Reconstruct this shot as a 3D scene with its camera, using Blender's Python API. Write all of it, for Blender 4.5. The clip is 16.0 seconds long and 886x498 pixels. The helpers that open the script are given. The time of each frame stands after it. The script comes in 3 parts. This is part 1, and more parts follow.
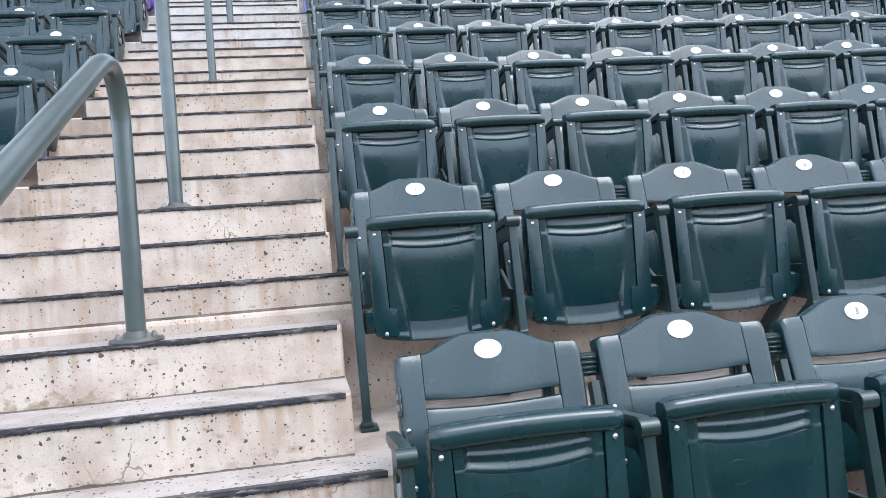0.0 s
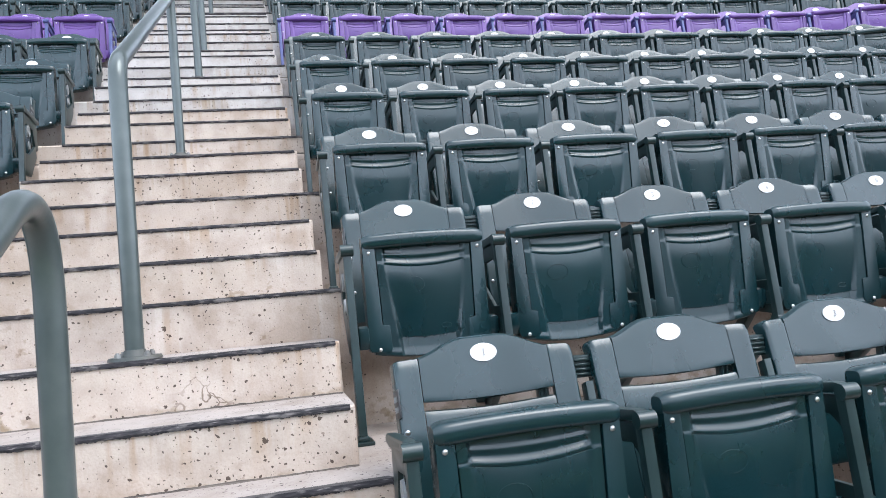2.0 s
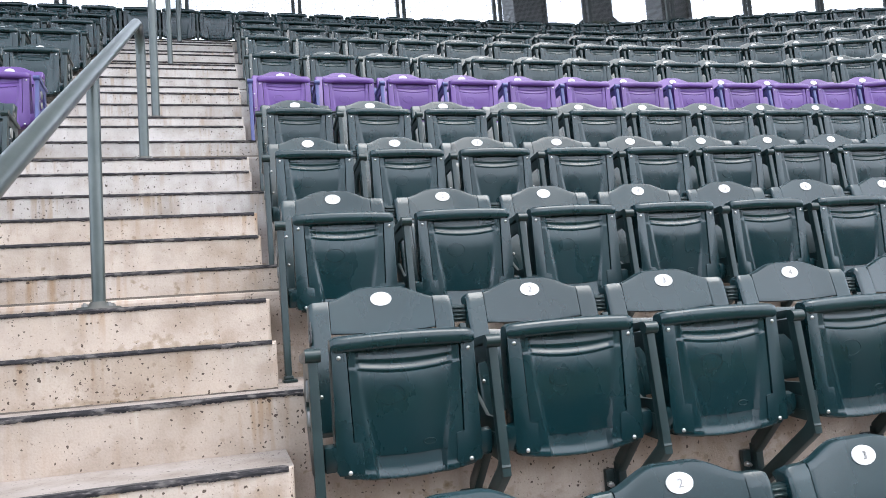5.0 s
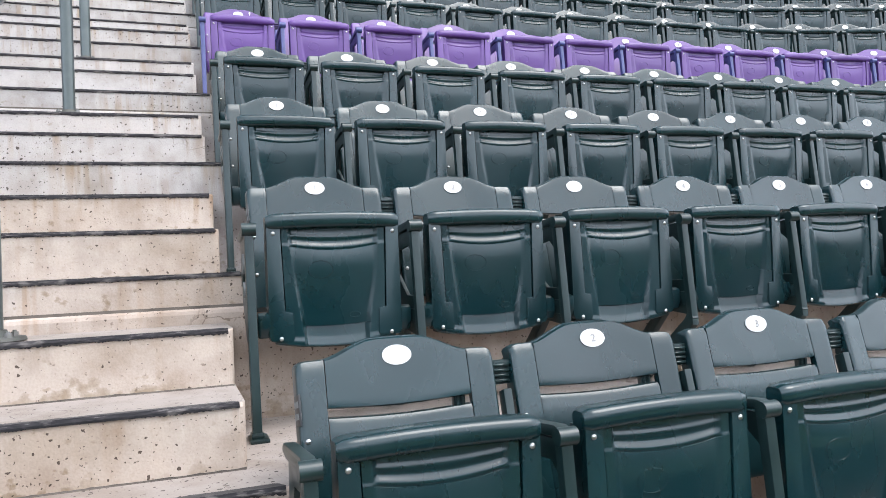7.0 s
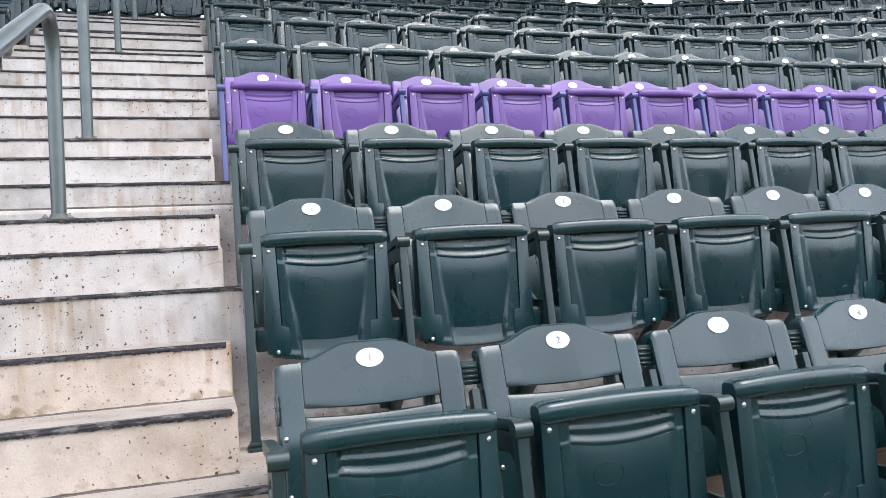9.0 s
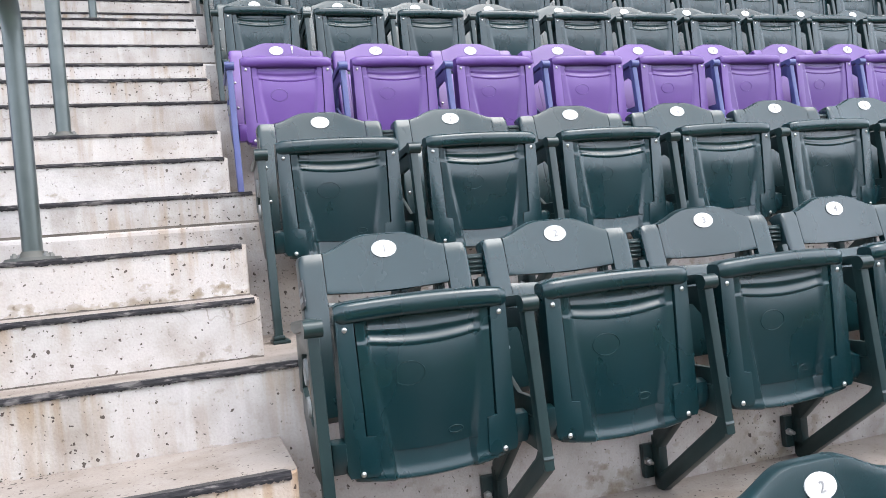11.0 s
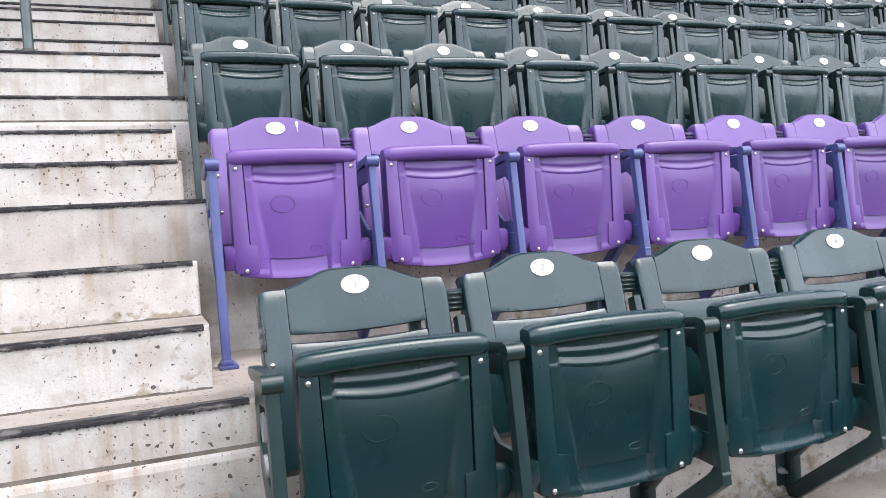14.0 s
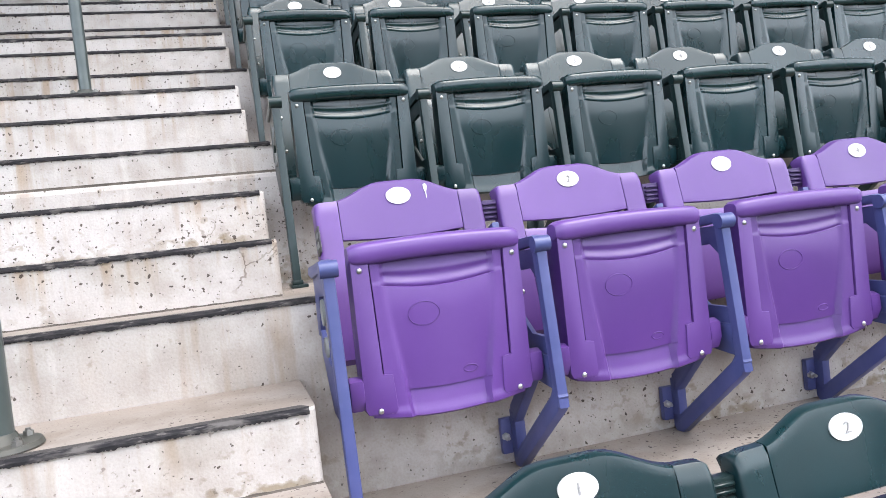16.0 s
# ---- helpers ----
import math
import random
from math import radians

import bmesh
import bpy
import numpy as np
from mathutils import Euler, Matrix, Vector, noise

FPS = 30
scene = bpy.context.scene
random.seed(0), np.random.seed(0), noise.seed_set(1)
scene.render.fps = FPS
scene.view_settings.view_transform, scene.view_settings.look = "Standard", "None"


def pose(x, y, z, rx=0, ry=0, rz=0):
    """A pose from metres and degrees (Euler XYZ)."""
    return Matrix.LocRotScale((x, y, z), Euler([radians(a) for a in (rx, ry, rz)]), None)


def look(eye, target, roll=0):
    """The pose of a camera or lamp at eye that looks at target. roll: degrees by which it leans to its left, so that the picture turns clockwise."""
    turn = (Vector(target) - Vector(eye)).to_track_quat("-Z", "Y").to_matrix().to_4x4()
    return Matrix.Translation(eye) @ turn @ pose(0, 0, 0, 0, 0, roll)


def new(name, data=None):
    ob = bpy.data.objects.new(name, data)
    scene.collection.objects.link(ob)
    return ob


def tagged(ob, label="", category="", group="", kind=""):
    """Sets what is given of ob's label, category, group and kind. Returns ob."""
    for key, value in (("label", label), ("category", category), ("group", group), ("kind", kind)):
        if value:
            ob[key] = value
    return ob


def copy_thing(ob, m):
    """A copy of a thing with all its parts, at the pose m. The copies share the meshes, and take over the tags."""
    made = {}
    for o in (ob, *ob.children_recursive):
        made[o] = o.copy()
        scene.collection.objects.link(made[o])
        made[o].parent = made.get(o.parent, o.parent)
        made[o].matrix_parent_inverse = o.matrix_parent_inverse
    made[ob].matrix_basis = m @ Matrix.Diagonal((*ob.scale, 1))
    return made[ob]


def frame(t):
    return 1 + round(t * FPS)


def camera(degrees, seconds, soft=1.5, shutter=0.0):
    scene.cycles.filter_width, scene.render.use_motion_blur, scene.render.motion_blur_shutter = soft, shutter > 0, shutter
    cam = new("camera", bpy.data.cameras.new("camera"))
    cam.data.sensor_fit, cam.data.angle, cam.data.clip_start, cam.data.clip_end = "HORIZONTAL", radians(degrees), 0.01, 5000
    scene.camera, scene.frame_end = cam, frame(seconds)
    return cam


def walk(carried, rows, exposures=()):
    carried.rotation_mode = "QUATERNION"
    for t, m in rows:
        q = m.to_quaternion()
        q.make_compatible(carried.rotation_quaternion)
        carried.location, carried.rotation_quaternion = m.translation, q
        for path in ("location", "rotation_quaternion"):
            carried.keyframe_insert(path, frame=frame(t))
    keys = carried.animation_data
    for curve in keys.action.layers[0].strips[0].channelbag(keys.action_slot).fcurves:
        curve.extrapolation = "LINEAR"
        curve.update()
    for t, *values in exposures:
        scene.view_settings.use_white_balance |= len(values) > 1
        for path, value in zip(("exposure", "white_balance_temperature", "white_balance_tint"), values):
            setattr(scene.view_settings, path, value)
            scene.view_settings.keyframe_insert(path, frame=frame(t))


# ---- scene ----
cam = camera(61.7, 16.0, soft=0.9)
PATH = [
    (0, (-0.126, -1.704, 0.208), (0.227, 0.264, 0.261), -4.7),
    (0.5, (-0.214, -1.479, 0.328), (0.154, 0.483, 0.445), -5.5),
    (1, (-0.177, -1.306, 0.389), (0.217, 0.65, 0.525), -6.0),
    (1.5, (-0.15, -1.111, 0.525), (0.28, 0.837, 0.667), -5.8),
    (2, (-0.242, -0.914, 0.627), (0.218, 1.028, 0.763), -5.3),
    (2.5, (-0.216, -0.76, 0.677), (0.264, 1.177, 0.806), -5.0),
    (3, (-0.134, -0.545, 0.83), (0.357, 1.388, 0.973), -5.0),
    (3.5, (-0.208, -0.313, 0.964), (0.29, 1.616, 1.14), -5.1),
    (4, (-0.231, -0.177, 1.083), (0.275, 1.747, 1.293), -5.1),
    (4.5, (-0.177, 0.02, 1.225), (0.342, 1.938, 1.453), -4.9),
    (7, (-0.193, 0.911, 1.617), (0.486, 2.792, 1.675), -2.7),
    (7.5, (-0.139, 1.097, 1.738), (0.442, 3.009, 1.818), -3.4),
    (8, (-0.216, 1.309, 1.79), (0.292, 3.239, 1.922), -2.7),
    (8.5, (-0.193, 1.442, 1.932), (0.416, 3.341, 2.082), -3.1),
    (9, (-0.106, 1.626, 2.037), (0.502, 3.527, 2.168), -4.0),
    (11.5, (-0.229, 2.52, 2.425), (0.424, 4.41, 2.402), -5.4),
    (12, (-0.219, 2.642, 2.506), (0.442, 4.529, 2.467), -5.2),
    (12.5, (-0.21, 2.824, 2.652), (0.468, 4.705, 2.61), -5.0),
    (13, (-0.285, 3.033, 2.779), (0.414, 4.907, 2.74), -4.6),
    (13.5, (-0.276, 3.127, 2.842), (0.444, 4.992, 2.809), -4.2),
    (14, (-0.168, 3.342, 2.954), (0.561, 5.204, 2.92), -3.9),
    (14.5, (-0.19, 3.54, 3.04), (0.532, 5.405, 3.004), -4.2),
    (15, (-0.223, 3.651, 3.141), (0.483, 5.522, 3.1), -4.6),
    (15.5, (-0.166, 3.816, 3.189), (0.497, 5.701, 3.104), -5.4),
    (16, (-0.195, 4.037, 3.268), (0.373, 5.953, 3.205), -6.4),
]
walk(cam, [(t, look(eye, target, roll)) for t, eye, target, roll in PATH], [(0, 1.28, 5900, 9), (4.5, 1.10, 6300, 10), (9, 1.22, 6350, 10), (16, 1.36, 6480, 10)])

METRES_PER_ROW, RISE, PITCH = 0.84, 0.48, 0.49

# ---- world, sun and exposure ----
world = bpy.data.worlds.new("overcast")
scene.world = world
world.use_nodes = True
wn, wl = world.node_tree.nodes, world.node_tree.links
sky = wn.new("ShaderNodeTexSky")
sky.sky_type, sky.sun_disc = "NISHITA", False
sky.sun_elevation, sky.sun_rotation = radians(57), radians(137)
sky.dust_density, sky.air_density, sky.ozone_density = 6.0, 1.0, 1.0
cloud = wn.new("ShaderNodeMix")
cloud.data_type = "RGBA"
cloud.inputs["Factor"].default_value = 0.75
wl.new(sky.outputs["Color"], cloud.inputs["A"])
cloud.inputs["B"].default_value = (8.8, 9.6, 10.9, 1)
# a hazy sky, brightest low over the field
where = wn.new("ShaderNodeTexCoord")
split = wn.new("ShaderNodeSeparateXYZ")
wl.new(where.outputs["Generated"], split.inputs["Vector"])
lift = wn.new("ShaderNodeMapRange")
lift.interpolation_type = "SMOOTHSTEP"
lift.inputs["From Min"].default_value, lift.inputs["From Max"].default_value = 0.22, 0.66
lift.inputs["To Min"].default_value, lift.inputs["To Max"].default_value = 1.50, 0.80
wl.new(split.outputs["Z"], lift.inputs["Value"])
shade = wn.new("ShaderNodeVectorMath")
shade.operation = "SCALE"
wl.new(cloud.outputs["Result"], shade.inputs[0])
wl.new(lift.outputs["Result"], shade.inputs["Scale"])
wl.new(shade.outputs["Vector"], wn["Background"].inputs["Color"])
wn["Background"].inputs["Strength"].default_value = 0.15
sun = new("sun", bpy.data.lights.new("sun", "SUN"))
sun.data.energy, sun.data.angle, sun.data.color = 1.45, radians(36), (1.0, 0.98, 0.96)
sun.matrix_world = look((7.5, -8, 16.9), (0, 0, 0))


# ---- materials ----
def material(name, colour, rough=0.5, metal=0.0):
    m = bpy.data.materials.new(name)
    m.use_nodes = True
    b = m.node_tree.nodes["Principled BSDF"]
    b.inputs["Base Color"].default_value = (*colour, 1)
    b.inputs["Roughness"].default_value = rough
    b.inputs["Metallic"].default_value = metal
    return m, m.node_tree.nodes, m.node_tree.links, b


def noise_tex(n, l, scale, detail=4.0, stretch=(1, 1, 1), world_space=True):
    geo = n.new("ShaderNodeNewGeometry") if world_space else n.new("ShaderNodeTexCoord")
    mp = n.new("ShaderNodeMapping")
    mp.inputs["Scale"].default_value = stretch
    l.new(geo.outputs["Position" if world_space else "Object"], mp.inputs["Vector"])
    t = n.new("ShaderNodeTexNoise")
    t.inputs["Scale"].default_value, t.inputs["Detail"].default_value = scale, detail
    l.new(mp.outputs["Vector"], t.inputs["Vector"])
    return t.outputs["Fac"]


def ramp(n, l, fac, stops):
    r = n.new("ShaderNodeValToRGB")
    while len(r.color_ramp.elements) < len(stops):
        r.color_ramp.elements.new(0.5)
    for e, (p, c) in zip(r.color_ramp.elements, stops):
        e.position, e.color = p, (*c, 1)
    l.new(fac, r.inputs["Fac"])
    return r.outputs["Color"]


def blend(n, l, mode, fac, a, b):
    m = n.new("ShaderNodeMix")
    m.data_type, m.blend_type = "RGBA", mode
    for socket, v in (("Factor", fac), ("A", a), ("B", b)):
        if isinstance(v, bpy.types.NodeSocket):
            l.new(v, m.inputs[socket])
        else:
            m.inputs[socket].default_value = v if socket == "Factor" else (*v, 1)
    return m.outputs["Result"]


def concrete(name, pale, warm, dirt, foot=None):
    """Cast concrete: cloudy tone, drips that start under a riser's edge, moss and grime at its foot, bug holes."""
    m, n, l, b = material(name, pale, 0.9)
    c = ramp(n, l, noise_tex(n, l, 1.6, 5), [(0.3, warm), (0.62, pale)])
    mottle = ramp(n, l, noise_tex(n, l, 9.0, 8), [(0.34, (0.80, 0.77, 0.74)), (0.52, (1, 1, 1)), (0.70, (1.07, 1.06, 1.05))])
    c = blend(n, l, "MULTIPLY", 0.8, c, mottle)
    if foot is not None:
        where = n.new("ShaderNodeTexCoord")
        axis = n.new("ShaderNodeSeparateXYZ")
        l.new(where.outputs["Generated"], axis.inputs["Vector"])
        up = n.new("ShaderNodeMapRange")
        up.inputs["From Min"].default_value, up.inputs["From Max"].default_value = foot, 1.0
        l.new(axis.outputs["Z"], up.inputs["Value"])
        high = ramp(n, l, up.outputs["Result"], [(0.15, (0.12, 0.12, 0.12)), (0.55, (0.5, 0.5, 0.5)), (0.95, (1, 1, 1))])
        drips = ramp(n, l, noise_tex(n, l, 30.0, 6, (1.0, 0.25, 0.07)), [(0.50, (0, 0, 0)), (0.62, (0.75, 0.75, 0.75)), (0.74, (1, 1, 1))])
        patch = ramp(n, l, noise_tex(n, l, 2.6, 3), [(0.42, (0.10, 0.10, 0.10)), (0.60, (1, 1, 1))])
        drips = blend(n, l, "MULTIPLY", 1.0, drips, patch)
        drips = blend(n, l, "MULTIPLY", 1.0, drips, high)
        c = blend(n, l, "MULTIPLY", drips, c, (0.74, 0.60, 0.44))
        lime = ramp(n, l, noise_tex(n, l, 17.0, 4, (1.0, 0.3, 0.09)), [(0.60, (0, 0, 0)), (0.70, (0.30, 0.30, 0.30))])
        c = blend(n, l, "SCREEN", blend(n, l, "MULTIPLY", 1.0, high, (0.35, 0.35, 0.35)), c, lime)
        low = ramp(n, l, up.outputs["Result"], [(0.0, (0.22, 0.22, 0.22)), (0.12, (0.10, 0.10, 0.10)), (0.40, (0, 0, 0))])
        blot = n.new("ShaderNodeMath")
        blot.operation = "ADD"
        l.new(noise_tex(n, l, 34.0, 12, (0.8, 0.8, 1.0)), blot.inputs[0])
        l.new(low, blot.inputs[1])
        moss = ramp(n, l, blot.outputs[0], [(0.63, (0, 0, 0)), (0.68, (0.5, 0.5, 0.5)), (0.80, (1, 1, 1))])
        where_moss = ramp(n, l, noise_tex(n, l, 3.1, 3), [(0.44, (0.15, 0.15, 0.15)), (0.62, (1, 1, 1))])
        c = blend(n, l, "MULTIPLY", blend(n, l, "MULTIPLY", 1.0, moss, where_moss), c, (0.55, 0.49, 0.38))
    grime = ramp(n, l, noise_tex(n, l, 5.0, 9), [(0.36, dirt), (0.48, (1, 1, 1))])
    c = blend(n, l, "MULTIPLY", 0.45, c, grime)
    specks = ramp(n, l, noise_tex(n, l, 75.0, 5), [(0.29, (0.4, 0.36, 0.33)), (0.36, (1, 1, 1))])
    c = blend(n, l, "MULTIPLY", 0.7, c, specks)
    place = n.new("ShaderNodeNewGeometry")
    wander = n.new("ShaderNodeTexNoise")
    wander.inputs["Scale"].default_value, wander.inputs["Detail"].default_value = 9.0, 4.0
    l.new(place.outputs["Position"], wander.inputs["Vector"])
    shift = n.new("ShaderNodeVectorMath")
    shift.operation = "MULTIPLY_ADD"
    shift.inputs[1].default_value = (0.14, 0.14, 0.14)
    l.new(wander.outputs["Color"], shift.inputs[0])
    l.new(place.outputs["Position"], shift.inputs[2])
    cell = n.new("ShaderNodeTexVoronoi")
    cell.feature = "DISTANCE_TO_EDGE"
    cell.inputs["Scale"].default_value = 6.0
    l.new(shift.outputs["Vector"], cell.inputs["Vector"])
    line = ramp(n, l, cell.outputs["Distance"], [(0.006, (1, 1, 1)), (0.016, (0, 0, 0))])
    cracked = ramp(n, l, noise_tex(n, l, 1.9, 3), [(0.64, (0, 0, 0)), (0.70, (1, 1, 1))])
    crack = blend(n, l, "MULTIPLY", 1.0, line, cracked)
    c = blend(n, l, "MULTIPLY", crack, c, (0.4, 0.36, 0.32))
    grain = noise_tex(n, l, 160.0, 4)
    c = blend(n, l, "MULTIPLY", 0.28, c, ramp(n, l, grain, [(0.3, (0.72, 0.7, 0.68)), (0.6, (1, 1, 1))]))
    geo = n.new("ShaderNodeNewGeometry")
    warp = n.new("ShaderNodeTexNoise")
    warp.inputs["Scale"].default_value = 70.0
    l.new(geo.outputs["Position"], warp.inputs["Vector"])
    bent = n.new("ShaderNodeVectorMath")
    bent.operation = "MULTIPLY_ADD"
    bent.inputs[1].default_value = (0.018, 0.018, 0.018)
    l.new(warp.outputs["Color"], bent.inputs[0])
    l.new(geo.outputs["Position"], bent.inputs[2])
    crowd = noise_tex(n, l, 1.3, 3)
    holes = None
    for scale, gain, offset in ((30.0, 0.44, -0.31), (62.0, 0.68, -0.36), (112.0, 0.70, -0.42)):
        v = n.new("ShaderNodeTexVoronoi")
        v.inputs["Scale"].default_value = scale
        l.new(bent.outputs["Vector"], v.inputs["Vector"])
        pick = n.new("ShaderNodeSeparateColor")
        l.new(v.outputs["Color"], pick.inputs["Color"])
        size = n.new("ShaderNodeMath")
        size.operation = "MULTIPLY_ADD"
        size.inputs[1].default_value = gain
        l.new(pick.outputs["Red"], size.inputs[0])
        local = n.new("ShaderNodeMapRange")
        local.inputs["From Min"].default_value, local.inputs["From Max"].default_value = 0.35, 0.65
        local.inputs["To Min"].default_value, local.inputs["To Max"].default_value = offset - 0.12, offset + 0.035
        l.new(crowd, local.inputs["Value"])
        l.new(local.outputs["Result"], size.inputs[2])
        hole = n.new("ShaderNodeMath")
        hole.operation = "LESS_THAN"
        l.new(v.outputs["Distance"], hole.inputs[0])
        l.new(size.outputs[0], hole.inputs[1])
        if holes is None:
            holes = hole
        else:
            both = n.new("ShaderNodeMath")
            both.operation = "MAXIMUM"
            l.new(holes.outputs[0], both.inputs[0])
            l.new(hole.outputs[0], both.inputs[1])
            hole = both
            holes = both
    c = blend(n, l, "MULTIPLY", hole.outputs[0], c, (0.20, 0.175, 0.16))
    l.new(c, b.inputs["Base Color"])
    height = n.new("ShaderNodeMath")
    height.operation = "MULTIPLY_ADD"
    height.inputs[1].default_value = -1.6
    l.new(hole.outputs[0], height.inputs[0])
    l.new(grain, height.inputs[2])
    bump = n.new("ShaderNodeBump")
    bump.inputs["Strength"].default_value, bump.inputs["Distance"].default_value = 0.35, 0.003
    l.new(height.outputs[0], bump.inputs["Height"])
    l.new(bump.outputs["Normal"], b.inputs["Normal"])
    return m


def plastic(name, colour, faded, rough):
    """Moulded seat plastic: slight fading, dust, fine scuffs, a different tint from seat to seat."""
    m, n, l, b = material(name, colour, rough)
    b.inputs["Specular IOR Level"].default_value = 0.56
    base = ramp(n, l, noise_tex(n, l, 5.0, 5), [(0.35, colour), (0.75, faded)])
    info = n.new("ShaderNodeObjectInfo")
    tint = ramp(n, l, info.outputs["Random"], [(0.0, (0.86, 0.86, 0.86)), (1.0, (1.1, 1.1, 1.1))])
    c = blend(n, l, "MULTIPLY", 1.0, base, tint)
    dust = ramp(n, l, noise_tex(n, l, 240.0, 2), [(0.70, (0, 0, 0)), (0.80, (0.10, 0.11, 0.11))])
    c = blend(n, l, "SCREEN", 0.25, c, dust)
    l.new(c, b.inputs["Base Color"])
    r = ramp(n, l, noise_tex(n, l, 7.0, 6, (1, 1, 0.5)), [(0.3, (rough - 0.06,) * 3), (0.7, (rough + 0.12,) * 3)])
    l.new(r, b.inputs["Roughness"])
    bump = n.new("ShaderNodeBump")
    bump.inputs["Strength"].default_value, bump.inputs["Distance"].default_value = 0.12, 0.001
    l.new(noise_tex(n, l, 420.0, 2), bump.inputs["Height"])
    l.new(bump.outputs["Normal"], b.inputs["Normal"])
    return m


def paint(name, colour, worn, rough, metal=0.0):
    m, n, l, b = material(name, colour, rough, metal)
    c = ramp(n, l, noise_tex(n, l, 12.0, 6), [(0.35, colour), (0.72, worn)])
    l.new(c, b.inputs["Base Color"])
    bump = n.new("ShaderNodeBump")
    bump.inputs["Strength"].default_value, bump.inputs["Distance"].default_value = 0.15, 0.001
    l.new(noise_tex(n, l, 90.0, 3), bump.inputs["Height"])
    l.new(bump.outputs["Normal"], b.inputs["Normal"])
    return m


CONCRETE = concrete("tan_concrete", (0.462, 0.392, 0.338), (0.400, 0.326, 0.266), (0.66, 0.58, 0.50), 0.05)
PALE_CONCRETE = concrete("pale_concrete", (0.470, 0.440, 0.425), (0.440, 0.400, 0.372), (0.70, 0.65, 0.58), 0.05)
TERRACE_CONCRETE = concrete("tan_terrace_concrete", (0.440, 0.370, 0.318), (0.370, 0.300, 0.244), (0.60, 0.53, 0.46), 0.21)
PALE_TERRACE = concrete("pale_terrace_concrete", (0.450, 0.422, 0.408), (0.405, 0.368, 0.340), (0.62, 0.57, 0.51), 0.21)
# trodden dirt, plus a darker base that offsets the light from above
TREAD = concrete("trodden_darkened_concrete", (0.300, 0.260, 0.234), (0.255, 0.216, 0.188), (0.66, 0.60, 0.53))


def grit(name, dark, mid, dust, amount):
    """Worn anti-slip coating: dark grains drawn out along the edge, with the concrete's dust in the hollows."""
    m, n, l, b = material(name, dark, 0.95)
    fine = ramp(n, l, noise_tex(n, l, 150.0, 6, (0.22, 1, 1)), [(0.42, dark), (0.60, mid), (0.74, dust)])
    worn = ramp(n, l, noise_tex(n, l, 38.0, 8, (0.4, 1, 1)), [(0.56, (0, 0, 0)), (0.66, (amount, amount, amount))])
    c = blend(n, l, "MIX", worn, fine, dust)
    l.new(c, b.inputs["Base Color"])
    bump = n.new("ShaderNodeBump")
    bump.inputs["Strength"].default_value, bump.inputs["Distance"].default_value = 0.5, 0.003
    l.new(noise_tex(n, l, 170.0, 4, (0.3, 1, 1)), bump.inputs["Height"])
    l.new(bump.outputs["Normal"], b.inputs["Normal"])
    return m


GRIT = grit("dark_grit_strip", (0.036, 0.031, 0.030), (0.052, 0.046, 0.044), (0.085, 0.074, 0.069), 0.5)
GRIT_EDGE = grit("black_grit_edge", (0.007, 0.006, 0.008), (0.024, 0.021, 0.023), (0.15, 0.135, 0.128), 0.6)
LEDGE_LINE = paint("dark_ledge_line", (0.055, 0.046, 0.038), (0.14, 0.118, 0.098), 0.95)
JOINT = paint("damp_joint", (0.07, 0.058, 0.05), (0.16, 0.135, 0.115), 0.95)
GREEN = plastic("green_plastic", (0.0026, 0.0170, 0.0203), (0.0048, 0.0230, 0.0268), 0.25)
PURPLE = plastic("purple_plastic", (0.088, 0.032, 0.186), (0.108, 0.044, 0.212), 0.38)
DARK_PURPLE = paint("dark_purple_casting", (0.034, 0.016, 0.075), (0.045, 0.022, 0.095), 0.5)
GREEN_STEEL = paint("green_painted_steel", (0.006, 0.017, 0.0175), (0.013, 0.028, 0.028), 0.34)
BLUE_STEEL = paint("violet_blue_painted_steel", (0.045, 0.056, 0.17), (0.065, 0.073, 0.20), 0.42)
RAIL_PAINT = paint("grey_green_rail_paint", (0.066, 0.080, 0.078), (0.090, 0.105, 0.102), 0.28, 0.25)
FLANGE_PAINT = paint("weathered_flange_paint", (0.040, 0.046, 0.042), (0.085, 0.080, 0.068), 0.6, 0.1)
WHITE = paint("white_enamel", (0.62, 0.61, 0.60), (0.55, 0.53, 0.51), 0.5)
INK = material("numeral_ink", (0.26, 0.25, 0.25), 0.6)[0]
PLAQUE = paint("worn_plaque_paint", (0.26, 0.26, 0.255), (0.07, 0.08, 0.08), 0.6)
INK_BLACK = material("tag_black", (0.02, 0.02, 0.022), 0.5)[0]
BOLT_STEEL = paint("weathered_bolt_zinc", (0.22, 0.22, 0.21), (0.12, 0.11, 0.10), 0.55, 0.6)
CHROME = material("zinc_screw", (0.50, 0.49, 0.48), 0.34, 1.0)[0]
FAR_WALL = paint("unseen_far_wall_dark", (0.050, 0.058, 0.060), (0.085, 0.088, 0.088), 0.9)
DARK_STEEL = paint("dark_structural_steel", (0.025, 0.028, 0.032), (0.04, 0.042, 0.046), 0.55)
MESH_WIRE = paint("light_grey_mesh", (0.13, 0.12, 0.135), (0.16, 0.15, 0.16), 0.6)
TURF = paint("distant_turf", (0.05, 0.09, 0.03), (0.07, 0.11, 0.04), 0.95)


# ---- mesh helpers ----
def finish(bm, name, mat, smooth=True):
    me = bpy.data.meshes.new(name)
    bm.normal_update()
    bm.to_mesh(me)
    bm.free()
    me.materials.append(mat)
    if smooth:
        me.shade_auto_smooth(use_auto_smooth=True, angle=radians(38)) if hasattr(me, "shade_auto_smooth") else None
        for p in me.polygons:
            p.use_smooth = True
        sharp(me, 38)
    return me


